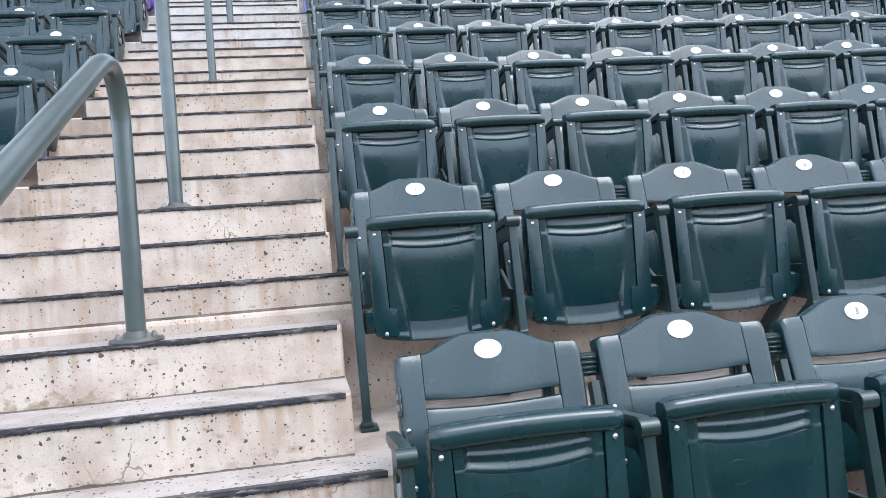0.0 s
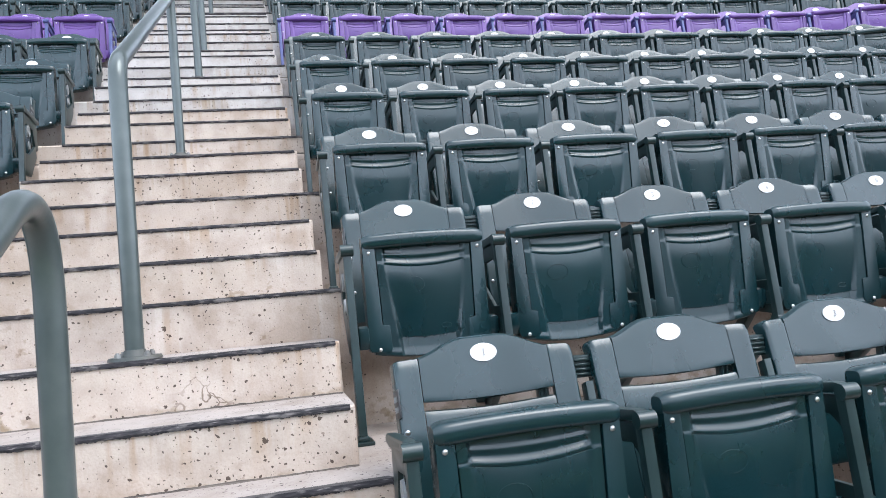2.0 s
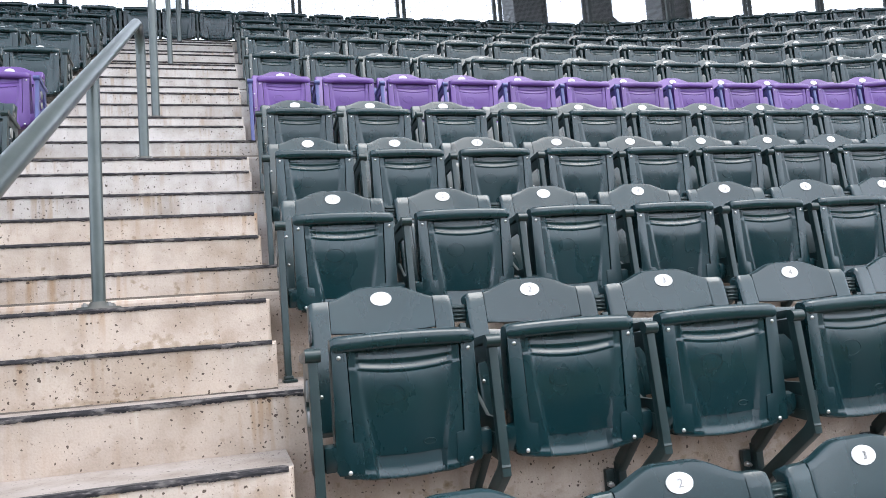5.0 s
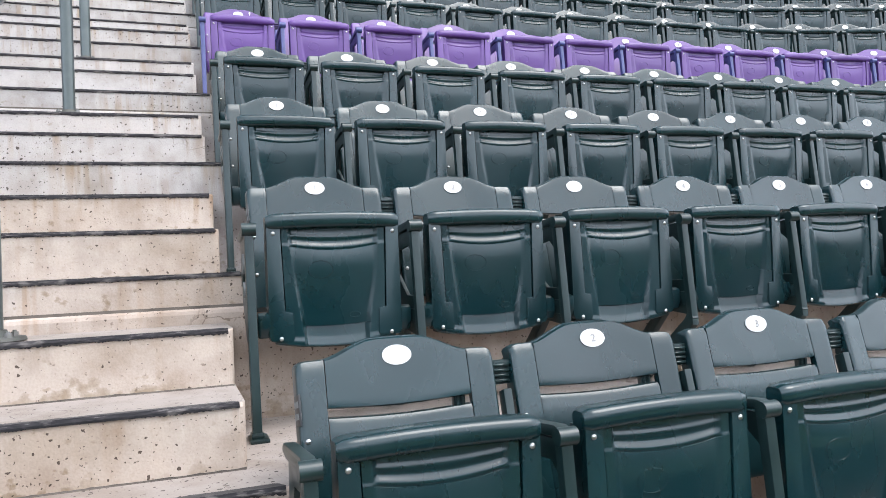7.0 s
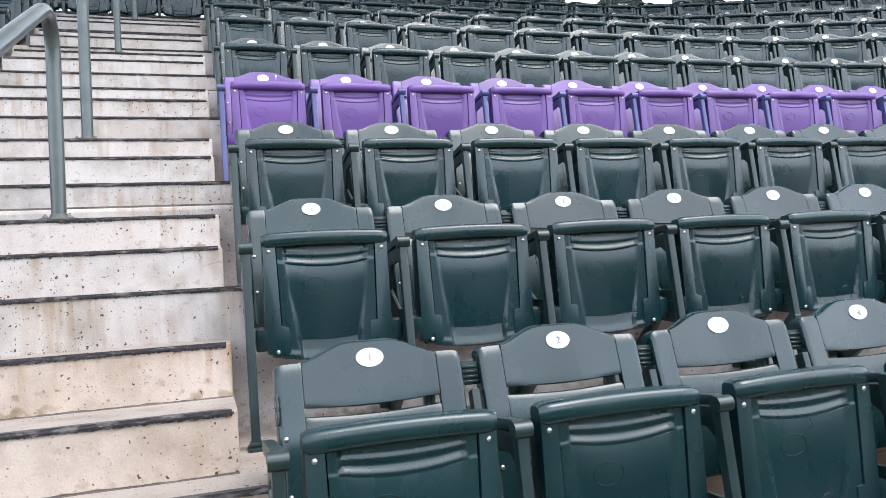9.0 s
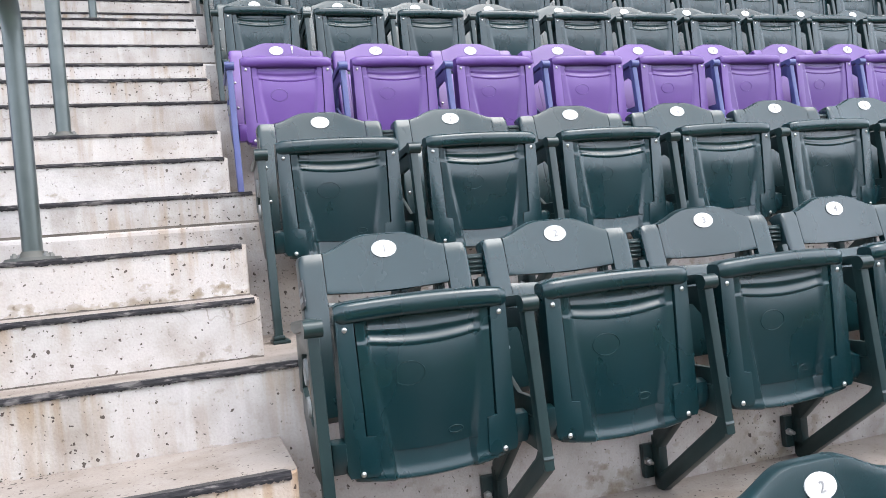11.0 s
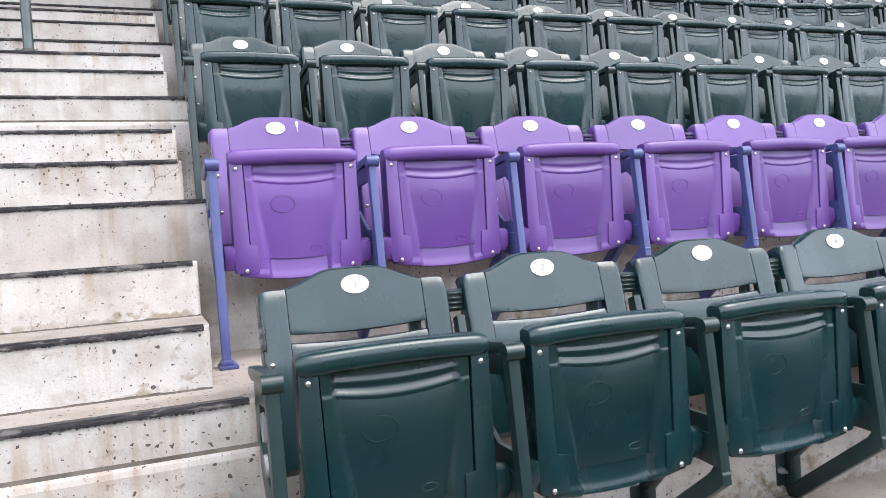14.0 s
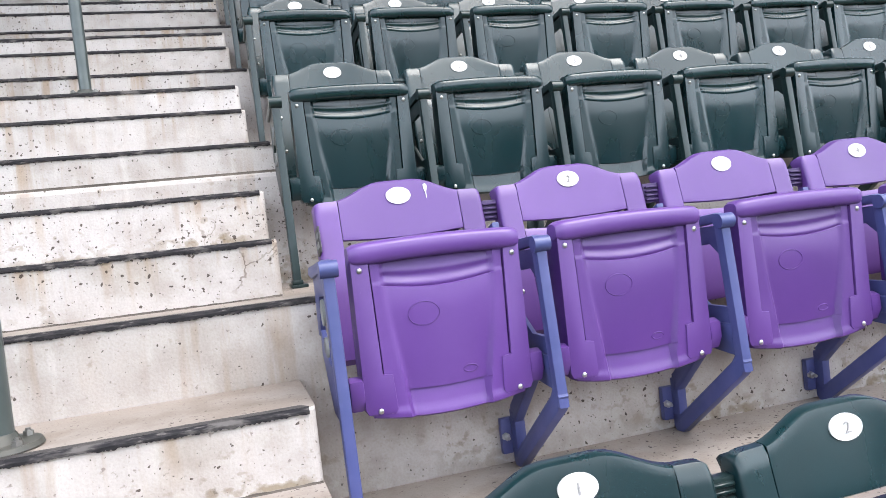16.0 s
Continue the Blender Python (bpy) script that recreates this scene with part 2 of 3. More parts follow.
def sharp(me, degrees):
    """Marks the edges that bend by more than some degrees as sharp."""
    bm = bmesh.new()
    bm.from_mesh(me)
    for e in bm.edges:
        if len(e.link_faces) == 2 and e.calc_face_angle(0) > radians(degrees):
            e.smooth = False
    bm.to_mesh(me)
    bm.free()


def part(name, me, parent, at=(0, 0, 0), label=""):
    ob = new(name, me)
    ob.parent = parent
    ob.location = at
    return tagged(ob, label)


def box(bm, x0, x1, y0, y1, z0, z1, bevel=0.0, segments=2):
    r = bmesh.ops.create_cube(bm, size=1.0)
    for v in r["verts"]:
        v.co = Vector(((x0 + x1) / 2 + v.co.x * (x1 - x0), (y0 + y1) / 2 + v.co.y * (y1 - y0), (z0 + z1) / 2 + v.co.z * (z1 - z0)))
    if bevel:
        edges = {e for v in r["verts"] for e in v.link_edges}
        bmesh.ops.bevel(bm, geom=list(edges), offset=bevel, segments=segments, affect="EDGES", profile=0.6)


def prism(bm, outline, x0, x1, bevel=0.0, axes="yz"):
    """A closed outline in the y-z plane (or x-z) pushed from x0 to x1 (or y0 to y1)."""
    if axes == "yz":
        a, b = [bm.verts.new((x0, p, q)) for p, q in outline], [bm.verts.new((x1, p, q)) for p, q in outline]
    else:
        a, b = [bm.verts.new((p, x0, q)) for p, q in outline], [bm.verts.new((p, x1, q)) for p, q in outline]
    faces = [bm.faces.new(a), bm.faces.new(b[::-1])]
    n = len(outline)
    for i in range(n):
        faces.append(bm.faces.new((a[i], b[i], b[(i + 1) % n], a[(i + 1) % n])))
    bmesh.ops.recalc_face_normals(bm, faces=faces)
    if bevel:
        edges = {e for f in faces[:2] for e in f.edges}
        bmesh.ops.bevel(bm, geom=list(edges), offset=bevel, segments=2, affect="EDGES", profile=0.6)


def slab(bm, nu, nv, front, thick):
    """A sheet front(u, v) with a back set off by thick (a length, or a length by u) along y, closed round its rim."""
    f = [[bm.verts.new(front(i / nu, j / nv)) for j in range(nv + 1)] for i in range(nu + 1)]
    deep = thick if callable(thick) else lambda u: thick
    g = [[bm.verts.new(f[i][j].co + Vector((0, deep(i / nu), 0))) for j in range(nv + 1)] for i in range(nu + 1)]
    for i in range(nu):
        for j in range(nv):
            bm.faces.new((f[i][j], f[i + 1][j], f[i + 1][j + 1], f[i][j + 1]))
            bm.faces.new((g[i][j], g[i][j + 1], g[i + 1][j + 1], g[i + 1][j]))
    for i in range(nu):
        bm.faces.new((f[i][0], g[i][0], g[i + 1][0], f[i + 1][0]))
        bm.faces.new((f[i][nv], f[i + 1][nv], g[i + 1][nv], g[i][nv]))
    for j in range(nv):
        bm.faces.new((f[0][j], f[0][j + 1], g[0][j + 1], g[0][j]))
        bm.faces.new((f[nu][j], g[nu][j], g[nu][j + 1], f[nu][j + 1]))


def tube(bm, points, radius, sides=16, flat=1.0):
    """A pipe along points that lie in one upright plane x = constant."""
    rings = []
    for i, p in enumerate(points):
        a, b = Vector(points[max(0, i - 1)]), Vector(points[min(len(points) - 1, i + 1)])
        t = (b - a).normalized()
        side = Vector((1, 0, 0))
        up = side.cross(t).normalized()
        rings.append([bm.verts.new(Vector(p) + radius * (math.cos(q) * side * flat + math.sin(q) * up)) for q in (2 * math.pi * k / sides for k in range(sides))])
    for a, b in zip(rings, rings[1:]):
        for k in range(sides):
            bm.faces.new((a[k], a[(k + 1) % sides], b[(k + 1) % sides], b[k]))
    bm.faces.new(rings[0])
    bm.faces.new(rings[-1][::-1])
    bmesh.ops.recalc_face_normals(bm, faces=bm.faces)


def step(x, a, b):
    t = min(1.0, max(0.0, (x - a) / (b - a)))
    return t * t * (3 - 2 * t)


# ---- plan ----
FLOOR = -0.735                   # the floor of row 0
RISER_Y = 0.0                    # riser in front of a row's floor, measured from the backrest of the row below
STEP_A, STEP_B = -0.64, -0.33    # fronts of the two half steps, measured from the row's backrest
HEIGHT_A, HEIGHT_B = 0.155, 0.31
AISLE_L, AISLE_R = -1.30, -0.05
RAIL_X = -0.645
FIRST, LAST, PURPLE_ROW = -5, 12, 7
TURNS = ((2.5, 0.0), (4.9, -1.0), (5.4, -6.0), (99.0, -13.0))


UNEVEN = {0: (0.017, 0.013), 1: (0.004, 0.012), 2: (-0.009, -0.003), 3: (0.016, -0.006), 4: (0.0, -0.010), 5: (0.0, -0.024), 6: (0.022, -0.023),
          7: (0.0, -0.003), 8: (0.012, 0.022), 9: (0.013, 0.045), 10: (0.0, 0.020), 11: (0.006, -0.02), 12: (0.0, -0.03)}   # casting tolerance: shift in x, in z


def row_floor(k):
    return FLOOR + RISE * k + UNEVEN.get(k, (0, 0))[1]


def along(s):
    """Where a row has got to after s metres from the aisle: shift in x, in y, and heading."""
    x = y = start = 0.0
    if s <= 0:
        return s, 0.0, 0.0
    for end, head in TURNS:
        run = min(s, end) - start
        x, y = x + run * math.cos(radians(head)), y + run * math.sin(radians(head))
        if s <= end:
            return x, y, head
        start = end


# ---- terraces and aisle ----
def cast(k):
    """The lower rows are of a tanner, more weathered casting than the upper ones."""
    return PALE_CONCRETE if k >= 6 else CONCRETE


def terrace_cast(k):
    return PALE_TERRACE if k >= 6 else TERRACE_CONCRETE


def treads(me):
    """Gives the trodden faces of a terrace or step a dirtier concrete, darkened further against the light from above.
    """
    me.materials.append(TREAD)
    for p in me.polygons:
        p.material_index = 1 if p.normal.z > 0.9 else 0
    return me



def terrace_row(k):
    z, zb = row_floor(k), row_floor(k - 1)
    y0, y1 = METRES_PER_ROW * (k - 1) + RISER_Y, METRES_PER_ROW * k + RISER_Y
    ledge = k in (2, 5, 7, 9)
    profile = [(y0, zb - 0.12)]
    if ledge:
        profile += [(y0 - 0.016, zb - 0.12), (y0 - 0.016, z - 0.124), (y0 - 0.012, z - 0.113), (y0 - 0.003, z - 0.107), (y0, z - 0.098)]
    profile += [(y0, z - 0.008), (y0 + 0.008, z), (y1 + 0.05, z), (y1 + 0.05, z - 0.12)]
    stops = [-5.5, -3.5, -1.37, -0.02, 0.9, 2.5, 3.7, 4.9, 5.4, 7.5, 11.5]
    bm = bmesh.new()
    rings = []
    for s in stops:
        dx, dy, head = along(s)
        rings.append([bm.verts.new((dx, y + dy, q)) for y, q in profile])
    n = len(profile)
    for a, b in zip(rings, rings[1:]):
        for i in range(n):
            bm.faces.new((a[i], a[(i + 1) % n], b[(i + 1) % n], b[i]))
    bm.faces.new(rings[0])
    bm.faces.new(rings[-1][::-1])
    bmesh.ops.recalc_face_normals(bm, faces=bm.faces)
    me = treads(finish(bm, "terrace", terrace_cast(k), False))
    # a narrow dark line where the ledge meets the upper riser
    me.materials.append(LEDGE_LINE)
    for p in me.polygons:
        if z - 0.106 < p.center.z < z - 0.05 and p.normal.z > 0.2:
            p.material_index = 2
    ob = new("terrace", me)
    tagged(ob, "pale stained concrete seating terrace", "terrace", "terraces", "structure")
    return ob


def worn_block(x0, x1, y0, y1, z0, z1, rng):
    """A cast step block whose front edge is slightly chipped and whose ends are rounded."""
    bm = bmesh.new()
    n, r = 48, 0.022
    xs = [x0 + (x1 - x0 - r) * i / n for i in range(n + 1)] + [x1 - r * q for q in (0.75, 0.5, 0.3, 0.14, 0.04, 0.0)]
    rows = []
    for x in xs:
        turn = max(0.0, r - (x1 - x))
        y = y0 + r - math.sqrt(max(0.0, r * r - turn * turn))
        c = 0.004 + 0.006 * max(0.0, noise.noise((x * 9, y0 * 3, z1 * 5))) + (0.006 if rng.random() < 0.07 else 0)
        rows.append([bm.verts.new(p) for p in ((x, y, z0), (x, y, z1 - c), (x, y + c, z1), (x, y1, z1), (x, y1, z0))])
    for a, b in zip(rows, rows[1:]):
        for j in range(5):
            bm.faces.new((a[j], b[j], b[(j + 1) % 5], a[(j + 1) % 5]))
    bm.faces.new(rows[0])
    bm.faces.new(rows[-1][::-1])
    bmesh.ops.recalc_face_normals(bm, faces=bm.faces)
    return bm


def nosing(x0, x1, y0, z1, rng):
    """Grit coating over a step's front edge: a smooth strip on the tread and a thick ragged black lip."""
    bm = bmesh.new()
    n = 420
    rows = []
    wide = 0.030 + 0.008 * rng.random()
    for i in range(n + 1):
        x = x0 + (x1 - x0) * i / n
        close = min(1.0, (x1 - x) / 0.02 + 0.35, (x - x0) / 0.02 + 0.35)
        back = (wide + 0.003 * noise.noise((x * 5, y0 * 7, 1)) + 0.003 * noise.noise((x * 45, y0 * 7, 1)) + 0.0015 * (rng.random() - 0.5)) * close
        down = 0.001 + 0.004 * noise.noise((x * 6, y0 * 5, 4)) + 0.0025 * noise.noise((x * 30, y0 * 5, 4)) + 0.0025 * noise.noise((x * 120, y0 * 5, 7)) + 0.003 * (rng.random() - 0.5)
        lip = 0.008 + 0.004 * noise.noise((x * 70, y0 * 5, 11)) + 0.002 * (rng.random() - 0.5)
        fat = 0.0045 + 0.002 * noise.noise((x * 90, y0 * 9, 3))
        low = z1 - 0.010 - max(0.0, down)
        rows.append([bm.verts.new(p) for p in ((x, y0 + back, z1 - 0.001), (x, y0 + back - 0.002, z1 + 0.002), (x, y0 + lip, z1 + 0.0025), (x, y0 + 0.003, z1 + 0.003), (x, y0 - fat, z1 - 0.005), (x, y0 - fat, low), (x, y0 + 0.003, low - 0.002))])
    for a, b in zip(rows, rows[1:]):
        for j in range(6):
            f = bm.faces.new((a[j], b[j], b[j + 1], a[j + 1]))
            f.material_index = 0 if j < 2 else 1
    bm.faces.new(rows[0])
    bm.faces.new(rows[-1][::-1])
    bmesh.ops.recalc_face_normals(bm, faces=bm.faces)
    return bm


def nosing_mesh(*span):
    me = finish(nosing(*span), "nosing", GRIT, False)
    me.materials.append(GRIT_EDGE)
    return me


def joint_line(x0, x1, y, z, rng):
    """Dark damp joint along the foot of a riser, of uneven height."""
    bm = bmesh.new()
    n = 120
    rows = []
    for i in range(n + 1):
        x = x0 + (x1 - x0) * i / n
        h = 0.003 + 0.004 * max(0.0, noise.noise((x * 4, y * 3, 9))) + 0.004 * max(0.0, noise.noise((x * 30, y * 3, 2))) + 0.001 * rng.random()
        w = 0.004 + 0.006 * max(0.0, noise.noise((x * 12, y * 3, 5)))
        rows.append([bm.verts.new(p) for p in ((x, y - w, z - 0.001), (x, y - w, z + 0.0015), (x, y - 0.002, z + 0.002), (x, y - 0.002, z + h), (x, y + 0.001, z + h))])
    for a, b in zip(rows, rows[1:]):
        for j in range(4):
            bm.faces.new((a[j], b[j], b[j + 1], a[j + 1]))
    bmesh.ops.recalc_face_normals(bm, faces=bm.faces)
    return bm


rng = random.Random(4)
for k in range(FIRST, LAST + 1):
    terrace = terrace_row(k)
    yk, z = METRES_PER_ROW * k, row_floor(k)
    y_edge = yk - METRES_PER_ROW + RISER_Y
    part("nosing_strip", nosing_mesh(AISLE_L + 0.03, AISLE_R + 0.06, y_edge, z, rng), terrace, label="worn black anti-slip nosing coating")
    if k < LAST:
        for y0, h in ((yk + STEP_A, HEIGHT_A), (yk + STEP_B, HEIGHT_B)):
            y1 = yk + RISER_Y - 0.002 - (0.016 if k + 1 in (2, 5, 7, 9) else 0)
            block = new("aisle_step", finish(worn_block(AISLE_L, AISLE_R, y0, y1, z - 0.01 if h == HEIGHT_A else z + HEIGHT_A, z + h, rng), "step", cast(k), False))
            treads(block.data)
            tagged(block, "cast concrete aisle step with black nosing", "step", "aisle steps", "structure")
            part("joint_line", finish(joint_line(AISLE_L + 0.003, AISLE_R - 0.003, y0, z + h - HEIGHT_A, rng), "joint_line", JOINT, False), block, label="dark damp joint")
            part("nosing_strip", nosing_mesh(AISLE_L + 0.005, AISLE_R - 0.014, y0, z + h, rng), block, label="worn black anti-slip nosing coating")

ground_bm = bmesh.new()
bmesh.ops.create_grid(ground_bm, x_segments=2, y_segments=2, size=2500)
ground = new("ground", finish(ground_bm, "ground", TURF, False))
ground.location = (0, 0, -16)
tagged(ground, "distant green playing field", "ground", "", "structure")


# plain dark boxes, never in view, added to darken what the seats reflect
far_bm = bmesh.new()
box(far_bm, -140, 140, -134, -130, -16.5, 30)
box(far_bm, -140, -136, -130, 100, -16.5, 14)
box(far_bm, 136, 140, -130, 100, -16.5, 14)
far = new("wall_far_unseen", finish(far_bm, "wall_far_unseen", FAR_WALL, False))
tagged(far, "added unseen dark walls that block low sky from reflections", "wall", "", "structure")


# ---- handrails ----
def fillet(corner, a, b, r, n=8):
    """Points of an arc of about radius r that rounds the corner between the ways to a and b."""
    c, a, b = Vector(corner), Vector(a), Vector(b)
    p, q = c + (a - c).normalized() * r, c + (b - c).normalized() * r
    return [(1 - t) ** 2 * p + 2 * t * (1 - t) * c + t * t * q for t in (i / n for i in range(n + 1))]


def mesh_anchor():
    bm = bmesh.new()
    bmesh.ops.create_cone(bm, cap_ends=True, segments=6, radius1=0.0105, radius2=0.0098, depth=0.010, matrix=Matrix.Translation((0, 0, 0.005)))
    bmesh.ops.create_cone(bm, cap_ends=True, segments=10, radius1=0.0055, radius2=0.0048, depth=0.006, matrix=Matrix.Translation((0, 0, 0.012)))
    return finish(bm, "anchor_bolt", BOLT_STEEL)


ANCHOR = mesh_anchor()


def handrail(k0, k1):
    """A pipe rail on posts on the second half step of rows k0 and k1, with one between."""
    post_y = lambda k: METRES_PER_ROW * k - 0.23
    base = lambda k: row_floor(k) + HEIGHT_B
    low_z, high_z = base(k0) + 0.902, base(k1) + 0.882
    top = lambda y: low_z + (high_z - low_z) * (y - post_y(k0)) / (post_y(k1) - post_y(k0))
    rail = new("handrail")
    rail.location = (RAIL_X, post_y(k0), base(k0))
    o = Vector(rail.location)
    bm = bmesh.new()
    low, high = (RAIL_X, post_y(k0), top(post_y(k0))), (RAIL_X, post_y(k1), top(post_y(k1)))
    a, b = (RAIL_X, post_y(k0), base(k0)), (RAIL_X, post_y(k1), base(k1))
    pts = [a] + fillet(low, a, high, 0.07) + fillet(high, low, b, 0.28, 14) + [b]
    tube(bm, [Vector(p) - o for p in pts], 0.028, 20)
    part("rail_pipe", finish(bm, "rail_pipe", RAIL_PAINT), rail)
    mid = (k0 + k1) // 2
    bm = bmesh.new()
    tube(bm, [Vector((RAIL_X, post_y(mid), base(mid))) - o, Vector((RAIL_X, post_y(mid), top(post_y(mid)) - 0.01)) - o], 0.0235, 18)
    part("middle_post", finish(bm, "middle_post", RAIL_PAINT), rail)
    for k in (k0, mid, k1):
        bm = bmesh.new()
        bmesh.ops.create_cone(bm, cap_ends=True, segments=28, radius1=0.078, radius2=0.074, depth=0.010)
        bmesh.ops.create_cone(bm, cap_ends=True, segments=24, radius1=0.040, radius2=0.030, depth=0.022, matrix=Matrix.Translation((0, 0, 0.013)))
        flange = part("base_flange", finish(bm, "base_flange", FLANGE_PAINT), rail, Vector((RAIL_X, post_y(k), base(k) + 0.008)) - o)
        for q in (45, 135, 225, 315):
            part("anchor_bolt", ANCHOR, flange, (0.058 * math.cos(radians(q)), 0.058 * math.sin(radians(q)), 0.005), "zinc anchor bolt and nut")
    tagged(rail, "grey-green painted steel pipe handrail in the aisle", "handrail", "aisle handrails")


handrail(-3, 1)
handrail(2, 6)
handrail(7, 11)


# ---- seats ----
def back_y(x, z):
    """The reclined, dished face of a backrest; the middle of its number disc is at y = 0."""
    return (z - 0.735) * 0.24 - 0.012 * (abs(x) / 0.22) ** 1.8


def back_top(x):
    corner = max(0.0, abs(x) - HALF + 0.018)
    return 0.735 + 0.040 * (1 - step(abs(x), 0.045, 0.172)) - 0.03 * max(0.0, abs(x) - 0.185) - 0.018 + math.sqrt(max(0.0, 0.018 ** 2 - corner ** 2))


SEAM, HALF, SLOT_TOP, SLOT_LOW, BACK_LOW = 0.160, 0.222, 0.634, 0.614, 0.36


def round_rim(x, z, x0, x1, z0, z1, r):
    """How far a sheet falls back near its rim, for a rounded edge."""
    d = min(x - x0, x1 - x, z - z0, z1 - z)
    return 0.0 if d >= r else r - math.sqrt(max(0.0, r * r - (r - d) ** 2))


def even(u, r):
    """Spreads grid lines so that they crowd at both rims."""
    return u + 0.5 * r * (-math.sin(2 * math.pi * u)) / math.pi


def mesh_back_upper(mat):
    def front(u, v):
        x = (2 * even(u, 0.6) - 1) * (SEAM - 0.001)
        low = SLOT_TOP - 0.007 * math.cos(math.pi * x / (2 * SEAM))
        z = low + even(v, 0.8) * (back_top(x) - low)
        return (x, back_y(x, z) + round_rim(0, z, -1, 1, low, back_top(x), 0.006) + round_rim(x, 0, -SEAM, SEAM, -1, 1, 0.0025), z)
    bm = bmesh.new()
    slab(bm, 22, 10, front, 0.020)
    return finish(bm, "back_panel", mat)


def mesh_back_lower(mat):
    def front(u, v):
        x = (2 * even(u, 0.6) - 1) * (SEAM - 0.001)
        high = SLOT_LOW - 0.007 * math.cos(math.pi * x / (2 * SEAM))
        z = BACK_LOW + even(v, 0.8) * (high - BACK_LOW)
        return (x, back_y(x, z) + round_rim(0, z, -1, 1, BACK_LOW, high, 0.004) + round_rim(x, 0, -SEAM, SEAM, -1, 1, 0.004), z)
    bm = bmesh.new()
    slab(bm, 16, 8, front, 0.020)
    return finish(bm, "back_lower_panel", mat)


def mesh_back_side(mat, sign):
    """The upright strip at one side of the backrest, with a turned-back outer edge."""
    def front(u, v):
        x = SEAM + 0.001 + even(u, 0.7) * (HALF - SEAM - 0.001)
        z = BACK_LOW - 0.02 + even(v, 0.6) * (back_top(x) - BACK_LOW + 0.02)
        y = back_y(x, z) + round_rim(x, z, SEAM - 1, HALF, BACK_LOW - 0.02, 9, 0.011) + round_rim(0, z, -1, 1, -9, back_top(x), 0.006) + round_rim(x, 0, SEAM, 9, -1, 1, 0.0025)
        return (sign * x, y, z)
    bm = bmesh.new()
    slab(bm, 12, 12, front, lambda u: 0.020 + 0.018 * step(u, 0.70, 1.0))
    bmesh.ops.recalc_face_normals(bm, faces=bm.faces)
    return finish(bm, "back_side_strip", mat)


PAN_Y, PAN_HALF, PAN_TOP = -0.286, 0.178, 0.600


def pan_sag(x, z):
    """The cross lines of the pan are bowed: how far they rise from the middle to the sides."""
    a = min(abs(x), 0.13) / 0.13
    return 0.022 * (abs(x) / 0.19) ** 2 * max(0.0, (0.600 - z) / 0.366) + 0.011 * a * a * math.exp(-((z - 0.517) / 0.05) ** 2)


def pan_relief(x, z):
    """How far the underside of the folded seat stands out towards the front, for a line whose height is z in the middle."""
    a = abs(x)
    half = 0.090 + 0.036 * step(z, 0.22, 0.53) if z < 0.519 else 0.128     # the tapering middle panel
    inside = 1 - step(a, half - 0.007, half + 0.006)
    if z > 0.519:                                         # channels and ribs under the lip
        mid = -0.0100 + 0.0035 * math.exp(-((z - 0.556) / 0.0075) ** 2) + 0.0075 * math.exp(-((z - 0.526) / 0.011) ** 2)
    elif z > 0.2965:                                      # the panel starts sunk, swells and sinks again towards the hinge
        mid = -0.0035 + 0.0040 * (1 - ((z - 0.470) / 0.049) ** 2) if z > 0.470 else 0.0005 - 0.0135 * ((0.470 - z) / 0.174) ** 1.25
        mid += 0.002 * max(0.0, 1 - (a / half) ** 2)
    else:                                                 # a scoop under it, out to the hem
        mid = -0.0165 + 0.0045 * (0.2965 - z) / 0.0355 if z > 0.261 else -0.012 + 0.008 * (0.261 - z) / 0.027
    rim = 0.004 - 0.002 * step(z, 0.52, 0.53) + 0.003 * (1 - step(z, 0.250, 0.262))
    return rim * (1 - inside) + inside * mid


def pan_front(x, z):
    return PAN_Y - pan_relief(x, z - pan_sag(x, z))


def mesh_pan(mat):
    """Underside of the folded seat; a fine joint parts it from the side strips."""
    inner = [i / 30 for i in range(31)]
    rows = [0.234, 0.238, 0.243, 0.248, 0.254, 0.260, 0.267, 0.275, 0.283, 0.290, 0.2945, 0.2962, 0.2968, 0.299] + [0.306 + 0.0125 * j for j in range(14)]
    rows += [0.476, 0.483, 0.490, 0.497, 0.504, 0.510, 0.515, 0.518, 0.5195, 0.523] + [0.5265 + 0.0035 * j for j in range(13)] + [0.576, 0.588, 0.600]
    bm = bmesh.new()
    front = []
    for zc in rows:
        line = []
        for sign, cols in ((-1, ("out", "joint", *inner[:0:-1])), (1, (*inner, "joint", "out"))):
            for c in cols:
                edge = 0.149 + 0.006 * (zc - 0.345) / 0.223
                a = PAN_HALF if c == "out" else edge if c == "joint" else c * (edge - 0.0022)
                x = sign * a
                z = zc + pan_sag(x, zc)
                deep = -0.016 if isinstance(c, str) and z > 0.275 else pan_relief(x, zc)
                line.append(bm.verts.new((x, PAN_Y - deep + round_rim(x, zc, -PAN_HALF, PAN_HALF, 0.234, 9, 0.008), z)))
        front.append(line)
    for p, q in zip(front, front[1:]):
        for i in range(len(p) - 1):
            bm.faces.new((p[i], p[i + 1], q[i + 1], q[i]))
    rim = front[0] + [r[-1] for r in front[1:-1]] + front[-1][::-1] + [r[0] for r in front[-2:0:-1]]
    back = [bm.verts.new((v.co.x, PAN_Y + 0.045, v.co.z)) for v in rim]
    n = len(rim)
    for i in range(n):
        bm.faces.new((rim[i], back[i], back[(i + 1) % n], rim[(i + 1) % n]))
    bm.faces.new(back[::-1])
    bmesh.ops.recalc_face_normals(bm, faces=bm.faces)
    return finish(bm, "pan_underside", mat)


